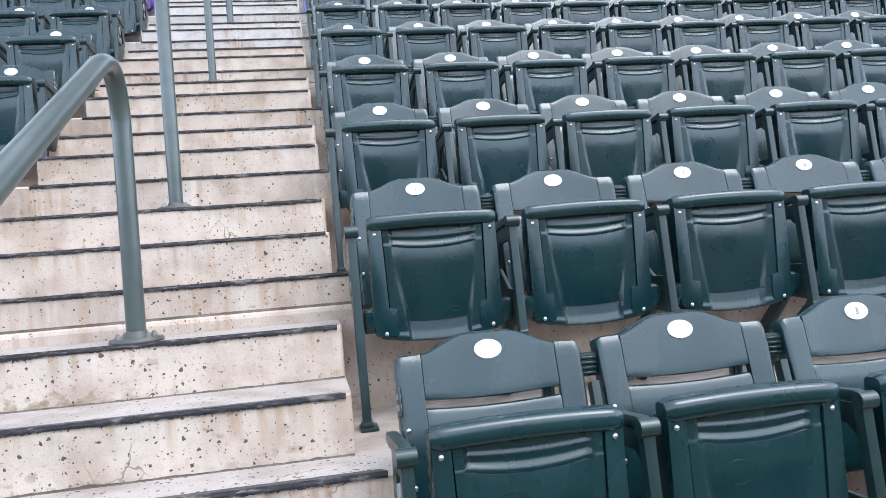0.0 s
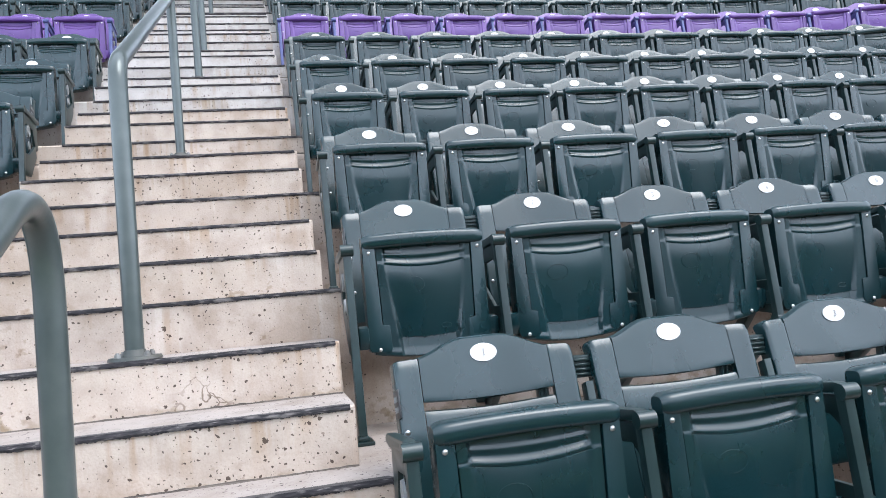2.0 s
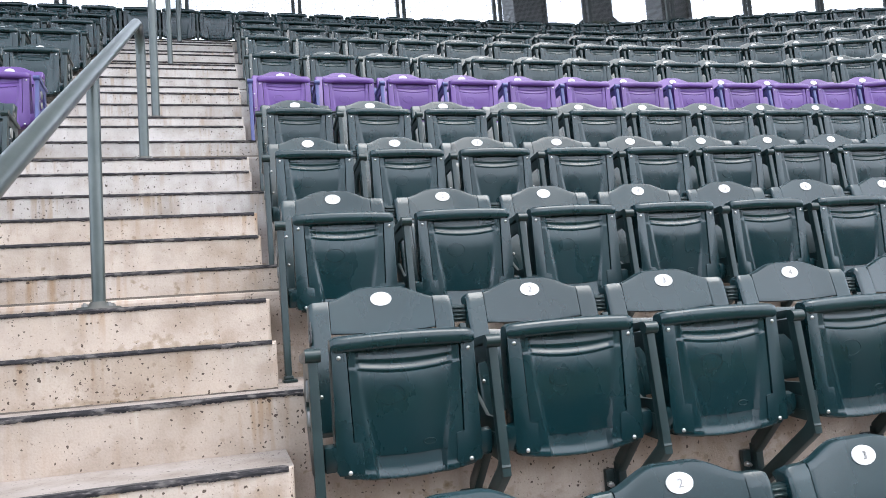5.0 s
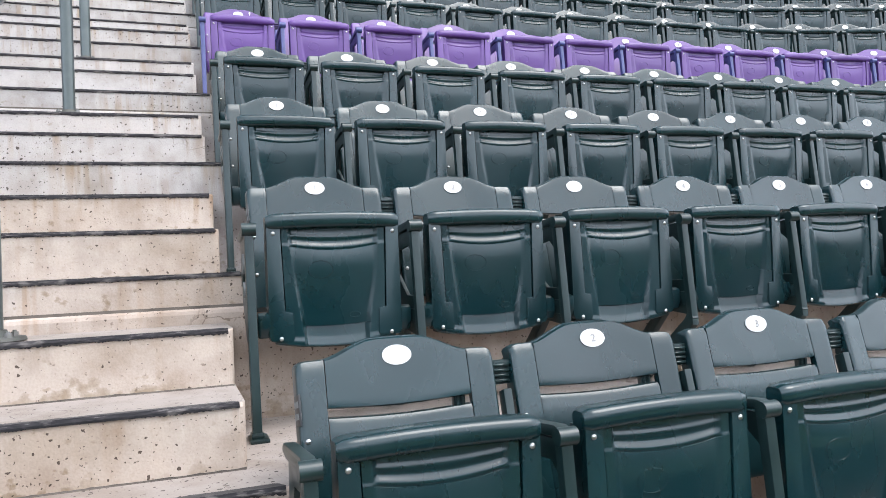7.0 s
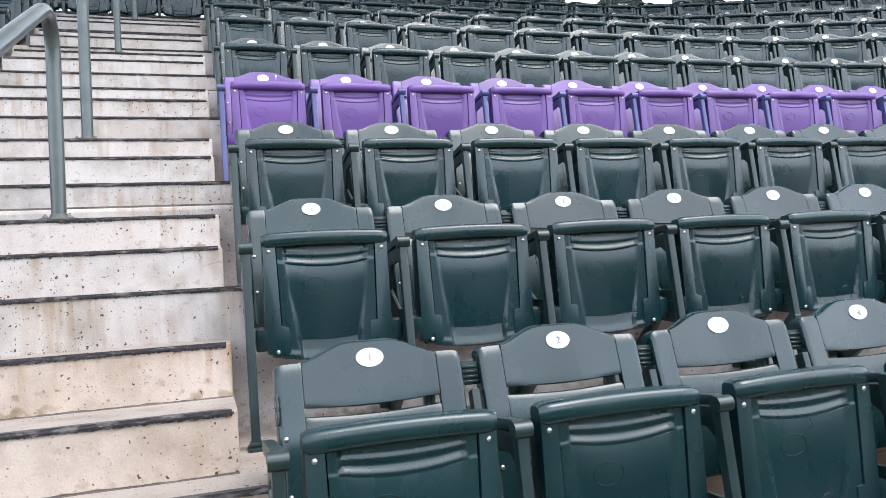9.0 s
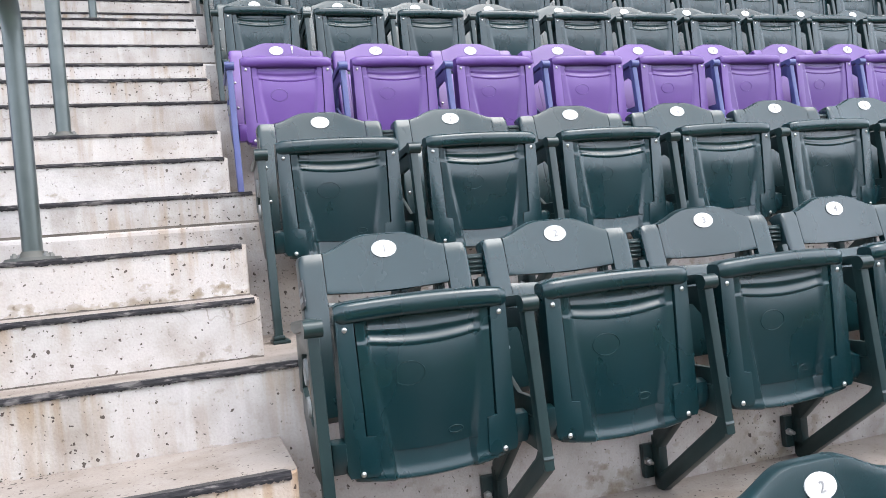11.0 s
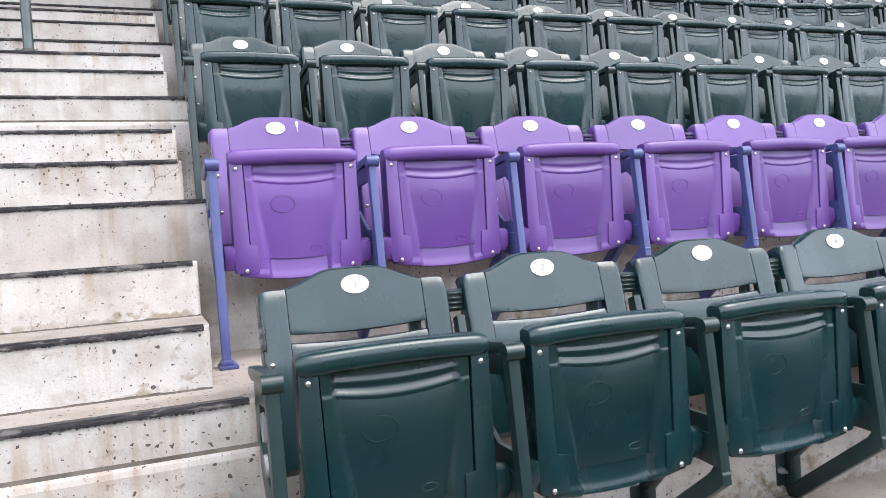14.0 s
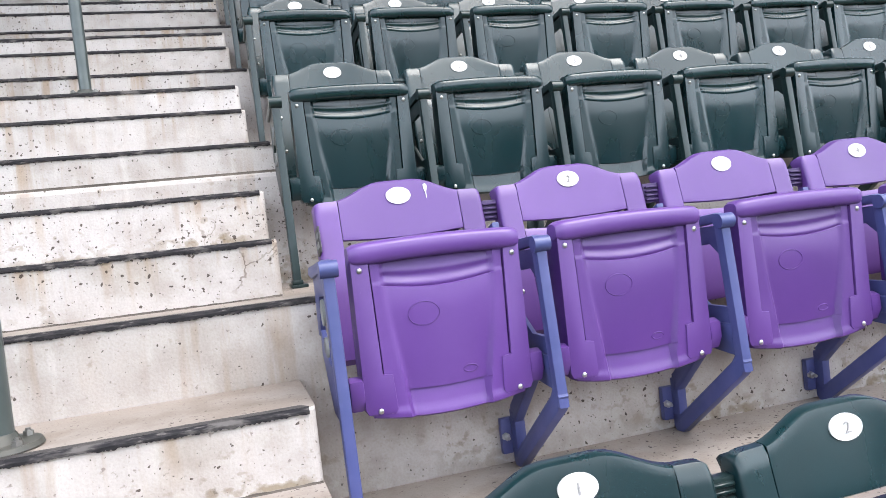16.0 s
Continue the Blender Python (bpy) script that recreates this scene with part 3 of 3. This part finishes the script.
def mesh_lip(mat):
    """The rolled front edge of the seat, uppermost when it is folded."""
    bm = bmesh.new()
    n, m = 34, 18
    rings = []
    for i in range(n + 1):
        u = 2 * i / n - 1
        x = u * 0.197
        end = 1 - abs(u) ** 24 * 0.28
        sag = 0.006 * u * u
        ring = []
        for j in range(m):
            q = 2 * math.pi * j / m
            c, s = math.cos(q), math.sin(q)
            y = -0.272 + math.copysign(abs(c) ** 0.6, c) * 0.033 * end
            z = 0.608 + math.copysign(abs(s) ** 0.6, s) * 0.0245 * end - sag
            ring.append(bm.verts.new((x, y, z)))
        rings.append(ring)
    for a, b in zip(rings, rings[1:]):
        for j in range(m):
            bm.faces.new((a[j], b[j], b[(j + 1) % m], a[(j + 1) % m]))
    bm.faces.new(rings[0])
    bm.faces.new(rings[-1][::-1])
    bmesh.ops.recalc_face_normals(bm, faces=bm.faces)
    return finish(bm, "pan_lip", mat)


def mesh_strip(mat, sign):
    """Side strip of the folded seat with its stepped foot."""
    o = [(0.1565, 0.590), (0.150, 0.345), (0.128, 0.341), (0.124, 0.266), (0.130, 0.258), (0.190, 0.262), (0.196, 0.275), (0.195, 0.590)]
    bm = bmesh.new()
    prism(bm, [(sign * x, z) for x, z in o], PAN_Y - 0.009, PAN_Y + 0.055, 0.0022, "xz")
    return finish(bm, "pan_side_strip", mat)


def mesh_hinge(mat, sign):
    o = [(-0.297, 0.338), (-0.277, 0.346), (-0.230, 0.335), (-0.220, 0.30), (-0.240, 0.272), (-0.283, 0.272), (-0.299, 0.30)]
    bm = bmesh.new()
    prism(bm, o, sign * 0.194, sign * 0.226, 0.006)
    return finish(bm, "hinge", mat)


def mesh_emboss(mat, ovals):
    """Raised oval lines on the underside of the seat."""
    bm = bmesh.new()
    for cx, cz, a, b, w, n in ovals:
        rings = []
        for i in range(n):
            q = 2 * math.pi * i / n
            ring = []
            for f, lift in ((-1, -0.001), (-0.4, 0.0014), (0.4, 0.0014), (1, -0.001)):
                x, z = cx + (a + f * w) * math.cos(q), cz + (b + f * w) * math.sin(q)
                ring.append(bm.verts.new((x, pan_front(x, z) - lift, z)))
            rings.append(ring)
        for i in range(n):
            p, q = rings[i], rings[(i + 1) % n]
            for j in range(3):
                bm.faces.new((p[j], q[j], q[j + 1], p[j + 1]))
    bmesh.ops.recalc_face_normals(bm, faces=bm.faces)
    return finish(bm, "embossed_oval", mat)


def mesh_screw():
    bm = bmesh.new()
    bmesh.ops.create_uvsphere(bm, u_segments=10, v_segments=6, radius=0.0064)
    for v in bm.verts:
        v.co.y = min(0.0, v.co.y) * 0.7
    return finish(bm, "screw", CHROME)


def mesh_disc():
    """The oval number disc, laid on the dished face."""
    bm = bmesh.new()
    n = 28
    rim = []
    for i in range(n):
        q = 2 * math.pi * i / n
        x, z = 0.0330 * math.cos(q), 0.735 + 0.0218 * math.sin(q)
        rim.append(bm.verts.new((x, back_y(x, z) - 0.003, z)))
    mid = bm.verts.new((0, back_y(0, 0.735) - 0.0045, 0.735))
    skirt = [bm.verts.new(v.co + Vector((0, 0.005, 0))) for v in rim]
    for i in range(n):
        bm.faces.new((mid, rim[i], rim[(i + 1) % n]))
        bm.faces.new((rim[i], skirt[i], skirt[(i + 1) % n], rim[(i + 1) % n]))
    bmesh.ops.recalc_face_normals(bm, faces=bm.faces)
    return finish(bm, "number_disc", WHITE)


def mesh_numeral(text):
    curve = bpy.data.curves.new("numeral", "FONT")
    curve.body, curve.size, curve.align_x, curve.align_y, curve.extrude = text, 0.027, "CENTER", "CENTER", 0.0004
    ob = bpy.data.objects.new("numeral", curve)
    me = bpy.data.meshes.new_from_object(ob)
    bpy.data.objects.remove(ob)
    me.name = "numeral"
    me.transform(pose(0, -0.0062, 0.7345, 90 - 13.5, 0, 0))
    me.materials.clear()
    me.materials.append(INK)
    return me


def mesh_arm(mat):
    """Armrest bar that swells to a rounded nose."""
    bm = bmesh.new()
    prism(bm, [(-0.306, 0.580), (-0.306, 0.598), (-0.285, 0.602), (-0.06, 0.582), (-0.05, 0.562), (-0.10, 0.556), (-0.25, 0.574)], -0.014, 0.014, 0.006)
    bmesh.ops.create_cone(bm, cap_ends=True, segments=18, radius1=0.0185, radius2=0.0185, depth=0.040, matrix=Matrix.Translation((0, -0.308, 0.582)) @ pose(0, 0, 0, 0, 90, 0))
    return finish(bm, "armrest", mat)


def mesh_bar(mat, low):
    """Front bar of a standard, from the armrest down."""
    bm = bmesh.new()
    lean = 0.10 * (0.57 - low)
    prism(bm, [(-0.312, 0.572), (-0.282, 0.572), (-0.282 - lean, low), (-0.310 - lean, low)], -0.013, 0.013, 0.005)
    return finish(bm, "front_bar", mat)


def mesh_web(mat, upright):
    """Thin side casting behind the bar, up to the hinge and the backrest."""
    bm = bmesh.new()
    prism(bm, [(-0.290, 0.572), (-0.08, 0.56), (-0.07, 0.42), (-0.11, 0.42), (-0.15, 0.515), (-0.25, 0.525), (-0.296, 0.49)], -0.006, 0.006, 0.002)
    prism(bm, [(-0.308, 0.37), (-0.22, 0.37), (-0.11, 0.44), (-0.10, 0.38), (-0.20, 0.26), (-0.315, 0.25)], -0.006, 0.006, 0.002)
    if upright:
        prism(bm, [(-0.10, 0.40), (-0.06, 0.40), (-0.012, 0.63), (-0.042, 0.64)], -0.010, 0.010, 0.003)
    return finish(bm, "side_casting", mat)


def mesh_coupling(mat):
    """Ribbed block that joins two neighbouring backrests."""
    bm = bmesh.new()
    box(bm, -0.026, 0.026, -0.004, 0.020, 0.645, 0.700, 0.003)
    for i in range(4):
        box(bm, -0.020, 0.020, -0.011, 0.0, 0.651 + 0.012 * i, 0.657 + 0.012 * i, 0.0015, 1)
    return finish(bm, "coupling_block", mat)


def mesh_stay(mat):
    """Bracket behind the slot of a backrest."""
    bm = bmesh.new()
    box(bm, 0.124, 0.152, -0.012, 0.006, 0.585, 0.665, 0.003)
    for i in range(2):
        box(bm, 0.128 + 0.012 * i, 0.133 + 0.012 * i, -0.018, -0.010, 0.600, 0.650, 0.0015, 1)
    return finish(bm, "back_stay", mat)


def mesh_foot(mat):
    """Cantilever foot that runs back from the bar to the riser, with its window."""
    bm = bmesh.new()
    y = RISER_Y
    prism(bm, [(-0.345, 0.240), (-0.338, 0.256), (-0.316, 0.258), (-0.300, 0.236), (y - 0.055, 0.052), (y - 0.02, 0.052), (y - 0.02, 0.012), (y - 0.03, 0.0), (y - 0.06, 0.002), (-0.335, 0.208)], -0.0135, 0.0135, 0.005)
    prism(bm, [(-0.312, 0.33), (-0.22, 0.33), (y - 0.03, 0.16), (y - 0.03, 0.115), (y - 0.05, 0.115), (-0.225, 0.285), (-0.312, 0.285)], -0.0135, 0.0135, 0.005)
    box(bm, -0.0135, 0.0135, y - 0.055, y - 0.02, 0.02, 0.15, 0.005)
    box(bm, -0.042, 0.030, y - 0.022, y - 0.001, 0.030, 0.125, 0.006)
    return finish(bm, "wall_foot", mat)


def mesh_bolt():
    bm = bmesh.new()
    bmesh.ops.create_cone(bm, cap_ends=True, segments=6, radius1=0.011, radius2=0.010, depth=0.012, matrix=pose(0, 0, 0, 90, 0, 0))
    bmesh.ops.create_cone(bm, cap_ends=True, segments=12, radius1=0.006, radius2=0.005, depth=0.026, matrix=pose(0, -0.006, 0, 90, 0, 0))
    return finish(bm, "bolt", CHROME)


def mesh_plate(mat):
    bm = bmesh.new()
    box(bm, -0.022, 0.030, -0.392, -0.300, 0.0, 0.010, 0.003)
    box(bm, -0.018, 0.018, -0.374, -0.325, 0.008, 0.024, 0.006)
    return finish(bm, "floor_plate", mat)


def mesh_medallion(side):
    """Cast plaque with a pale painted face on the aisle side of an end standard."""
    bm = bmesh.new()
    for z, a, b in ((0.487, 0.022, 0.030), (0.412, 0.018, 0.023)):
        bmesh.ops.create_cone(bm, cap_ends=True, segments=26, radius1=1, radius2=0.94, depth=0.006,
                              matrix=Matrix.Translation((side * 0.011, -0.235, z)) @ Matrix.Diagonal((1, a, b, 1)) @ pose(0, 0, 0, 0, 90 * side, 0))
    return finish(bm, "medallion", PLAQUE)


SEAT_SET = {}


def seat_meshes(colour, steel):
    key = colour.name
    steel_dark = DARK_PURPLE if colour == PURPLE else GREEN_STEEL
    if key not in SEAT_SET:
        SEAT_SET[key] = dict(upper=mesh_back_upper(colour), lower=mesh_back_lower(colour), sides=[mesh_back_side(colour, s) for s in (-1, 1)],
                             pan=mesh_pan(colour), ring=mesh_emboss(colour, [(-0.042, 0.462, 0.036, 0.0255, 0.0014, 40)]), mark=mesh_emboss(colour, [(0.056, 0.325, 0.0165, 0.0080, 0.0022, 24)]), lip=mesh_lip(colour), strips=[mesh_strip(colour, s) for s in (-1, 1)], hinges=[mesh_hinge(colour, s) for s in (-1, 1)],
                             arm=mesh_arm(steel), bar=mesh_bar(steel, 0.215), end_bar=mesh_bar(steel, 0.012), web=mesh_web(steel, True), end_web=mesh_web(steel, False), foot=mesh_foot(steel), coupling=mesh_coupling(steel_dark), stay=mesh_stay(steel_dark), plate=mesh_plate(steel))
    return SEAT_SET[key]


SCREW, DISC, BOLT = mesh_screw(), mesh_disc(), mesh_bolt()
NUMERALS = {n: mesh_numeral(str(n)) for n in range(1, 10)}
BLANK = {(0, 1), (0, 2), (1, 2), (3, 1), (2, 1), (7, 1), (7, 3), (4, 3), (6, 3)}


def mesh_tag(side):
    """Small dark tag with worn pale lettering, on the outer edge of an end backrest."""
    bm = bmesh.new()
    box(bm, -0.002, 0.002, -0.030, 0.030, -0.032, 0.032, 0.001)
    return finish(bm, "tag", INK_BLACK)


def mesh_bars(side):
    bm = bmesh.new()
    for z in (0.012, -0.012):
        for y, w in ((-0.018, 0.006), (-0.006, 0.008), (0.008, 0.007), (0.019, 0.005)):
            box(bm, -0.0035, 0.0035, y - w / 2, y + w / 2, z - 0.0065, z + 0.0065)
    return finish(bm, "lettering", PLAQUE, False)


def standard(seat, m, x, end, side=-1):
    """One standard at x of a seat: armrest, bar and foot; an end standard stands on the floor and carries plaques."""
    part("armrest", m["arm"], seat, (x, 0, 0))
    part("side_casting", m["end_web" if end else "web"], seat, (x, 0, 0))
    if end:
        part("front_bar", m["end_bar"], seat, (x, 0, 0))
        part("floor_plate", m["plate"], seat, (x, 0, 0))
        part("medallion", mesh_medallion(side), seat, (x, 0, 0), "pale oval plaques on the end standard")
        tag = part("tag", mesh_tag(side), seat, (side * (HALF + 0.001), -0.045, 0.64), "dark tag with worn lettering")
        tag.rotation_euler = (radians(-13), 0, 0)
        part("lettering", mesh_bars(side), tag)
    else:
        part("front_bar", m["bar"], seat, (x, 0, 0))
        part("coupling_block", m["coupling"], seat, (x, 0, 0))
        foot = part("wall_foot", m["foot"], seat, (x, 0, 0))
        part("bolt", BOLT, foot, (-0.031, RISER_Y - 0.027, 0.078), "zinc anchor bolt")


def build_seat(purple):
    """A folded seat with the standard on its low-x side, its foot on the row's floor at the origin."""
    colour, steel = (PURPLE, BLUE_STEEL) if purple else (GREEN, GREEN_STEEL)
    m = seat_meshes(colour, steel)
    seat = new("stadium_seat")
    part("back_panel", m["upper"], seat)
    part("back_lower_panel", m["lower"], seat)
    for me in m["sides"]:
        part("back_side_strip", me, seat)
    part("back_stay", m["stay"], seat)
    pan = part("seat_pan", m["pan"], seat)
    part("embossed_ring", m["ring"], pan)
    part("embossed_mark", m["mark"], pan)
    part("pan_lip", m["lip"], seat)
    for me in m["strips"]:
        part("pan_side_strip", me, seat)
    for me in m["hinges"]:
        part("hinge", me, seat)
    part("number_disc", DISC, seat, (0, 0, 0), "white oval number disc")
    for x, z, y in ((-0.177, 0.570, PAN_Y - 0.009), (0.177, 0.570, PAN_Y - 0.009), (-0.163, 0.268, PAN_Y - 0.010), (0.163, 0.268, PAN_Y - 0.010), (-0.206, 0.575, back_y(0.206, 0.575) - 0.001), (-0.204, 0.455, back_y(0.204, 0.455) - 0.001), (0.206, 0.500, back_y(0.206, 0.500) - 0.001)):
        part("screw", SCREW, seat, (x, y, z), "bright screw head")
    tagged(seat, "purple plastic stadium seat folded up, blue standards" if purple else "dark green plastic stadium seat folded up", "stadium seat", "purple row of seats" if purple else "rows of green seats")
    return seat


PATTERN = {False: build_seat(False), True: build_seat(True)}
used = {False: False, True: False}


def place_seat(k, m):
    purple = k == PURPLE_ROW
    if not used[purple]:
        used[purple] = True
        PATTERN[purple].matrix_basis = m
        return PATTERN[purple]
    return copy_thing(PATTERN[purple], m)


SPACING = {1: (0.500, 0.502, 0.505), 2: (0.490, 0.494, 0.506, 0.530), 3: (0.504, 0.507, 0.533, 0.522, 0.524), 5: (0.482, 0.490, 0.497),
           6: (0.498, 0.516, 0.515, 0.525, 0.521), 7: (0.481, 0.494, 0.499, 0.496), 8: (0.485, 0.486, 0.490, 0.498, 0.500), 9: (0.484, 0.488, 0.509, 0.513, 0.530, 0.520)}


def seat_plan(k, i):
    """Seats come in several widths: the distance along row k to the middle of its seat i, and that seat's width."""
    gaps = SPACING.get(k, (PITCH,))
    gap = lambda j: gaps[min(j, len(gaps) - 1)]
    return 0.247 + sum(gap(j) for j in range(i)), (gap(max(0, i - 1)) + gap(i)) / 2


def seat_at(k, s, width=PITCH):
    dx, dy, head = along(s)
    jig = random.Random(k * 100 + int(s * 10))
    tilt = 0.35 * (jig.random() - 0.5)
    return pose(dx + UNEVEN.get(k, (0, 0))[0], METRES_PER_ROW * k + dy, row_floor(k), 0, tilt, head + 0.5 * (jig.random() - 0.5)) @ Matrix.Diagonal((width / PITCH, 1, 1, 1))


def right_count(k):
    return 6 + max(0, k) + (3 if k > 8 else 0)


def left_count(k):
    return max(2, min(8, k - 2))


placed = []
for k in range(-1, LAST + 1):
    steel = seat_meshes(*((PURPLE, BLUE_STEEL) if k == PURPLE_ROW else (GREEN, GREEN_STEEL)))
    for i in range(right_count(k)):
        placed.append((place_seat(k, seat_at(k, *seat_plan(k, i))), k, i + 1, steel, 1))
    for i in range(left_count(k) if k >= 2 else 0):
        placed.append((place_seat(k, seat_at(k, -1.62 - PITCH * i)), k, i + 1, steel, -1))
for x in (-1.14, -0.685, -0.23):
    placed.append((place_seat(LAST, seat_at(LAST, x)), LAST, 0, seat_meshes(GREEN, GREEN_STEEL), 0))

for seat, k, i, m, side in placed:
    if side == 1:
        standard(seat, m, -0.245, i == 1)
        if i <= 9 and 0 <= k <= 9 and (k, i) not in BLANK:
            part("numeral", NUMERALS[i], seat, (0, 0, 0), "grey numeral " + str(i))
    elif side == -1:
        standard(seat, m, 0.245, i == 1, 1)
    else:
        standard(seat, m, -0.228, False)


def dropping(seat):
    """A dried white splash with a run, on the face of one purple backrest."""
    bm = bmesh.new()
    outline = [(0.070, 0.757), (0.076, 0.760), (0.080, 0.754), (0.078, 0.744), (0.0755, 0.736), (0.0752, 0.722), (0.0735, 0.722), (0.0733, 0.737), (0.0705, 0.746)]
    lo = [bm.verts.new((x, back_y(x, z) + 0.001, z)) for x, z in outline]
    hi = [bm.verts.new((x, back_y(x, z) - 0.002, z)) for x, z in outline]
    n = len(outline)
    for i in range(n):
        bm.faces.new((lo[i], lo[(i + 1) % n], hi[(i + 1) % n], hi[i]))
    bm.faces.new(hi)
    bmesh.ops.recalc_face_normals(bm, faces=bm.faces)
    part("dried_splash", finish(bm, "dried_splash", WHITE), seat, (0, 0, 0), "dried white splash")


for seat, k, i, m, side in placed:
    if side == 1 and k == PURPLE_ROW and i == 1:
        dropping(seat)


# ---- screen behind the last row ----
def screen():
    y0 = METRES_PER_ROW * LAST + 0.95
    z0 = row_floor(LAST) - 0.05
    wall_bm = bmesh.new()
    box(wall_bm, -9, 16, y0 - 0.05, y0 + 0.1, z0 - 0.6, z0 + 0.75, 0.01)
    wall = new("wall_back", finish(wall_bm, "wall_back", DARK_STEEL, False))
    tagged(wall, "dark low wall behind the last row", "wall", "", "structure")
    post_bm = bmesh.new()
    box(post_bm, -0.075, -0.025, -0.03, 0.03, 0.7, 4.6, 0.004)
    box(post_bm, 0.025, 0.075, -0.03, 0.03, 0.7, 4.6, 0.004)
    post_me = finish(post_bm, "screen_post", DARK_STEEL, False)
    verts, faces = [], []
    w, h, cell, wire = 1.61, 2.6, 0.022, 0.0045
    for i in range(int(w / cell)):
        verts += [(i * cell, 0, 0), (i * cell + wire, 0, 0), (i * cell + wire, 0, h), (i * cell, 0, h)]
    for j in range(int(h / cell)):
        verts += [(0, 0.002, j * cell), (w, 0.002, j * cell), (w, 0.002, j * cell + wire), (0, 0.002, j * cell + wire)]
    faces = [tuple(range(4 * i, 4 * i + 4)) for i in range(len(verts) // 4)]
    mesh_me = bpy.data.meshes.new("wire_mesh")
    mesh_me.from_pydata(verts, [], faces)
    mesh_me.materials.append(MESH_WIRE)
    for i in range(-5, 10):
        x = 0.93 + 1.61 * i
        panel = new("mesh_screen")
        panel.location = (x, y0, z0)
        part("screen_post", post_me, panel)
        part("wire_mesh", mesh_me, panel, (0, 0, 0.75))
        tagged(panel, "wire mesh screen panel with twin dark posts", "screen", "screen panels", "structure")
    for x in (4.81, 7.62):
        bm = bmesh.new()
        box(bm, -0.22, 0.22, 0.2, 0.6, 0.2, 5.0, 0.01)
        for q in (-0.27, 0.27):
            box(bm, q - 0.03, q + 0.03, 0.15, 0.65, 0.2, 5.0, 0.004)
        column = new("steel_column", finish(bm, "steel_column", DARK_STEEL, False))
        column.location = (x, y0, z0)
        tagged(column, "dark structural steel column behind the screen", "column", "steel columns", "structure")
    brace = new("cross_brace")
    brace.location = (6.2, y0 + 0.4, z0 + 1.72)
    for sign in (-1, 1):
        bm = bmesh.new()
        box(bm, -1.6, 1.6, -0.06, 0.06, -0.07, 0.07, 0.006)
        arm = part("brace_arm", finish(bm, "brace_arm", DARK_STEEL, False), brace)
        arm.rotation_euler = (0, sign * radians(43), 0)
    bm = bmesh.new()
    box(bm, -0.26, 0.26, -0.075, 0.075, -0.26, 0.26, 0.05)
    part("gusset", finish(bm, "gusset", DARK_STEEL, False), brace)
    tagged(brace, "dark steel cross brace between columns", "brace", "", "structure")


screen()

# added slab, never in view: cuts the light from above on the upper rows
roof_bm = bmesh.new()
box(roof_bm, -26, 32, 5.8, 11.0, 8.8, 9.4, 0.02)
roof = new("unseen_shade_roof", finish(roof_bm, "unseen_shade_roof", DARK_STEEL, False))
tagged(roof, "added dark roof out of view that shades the upper rows", "roof", "", "structure")
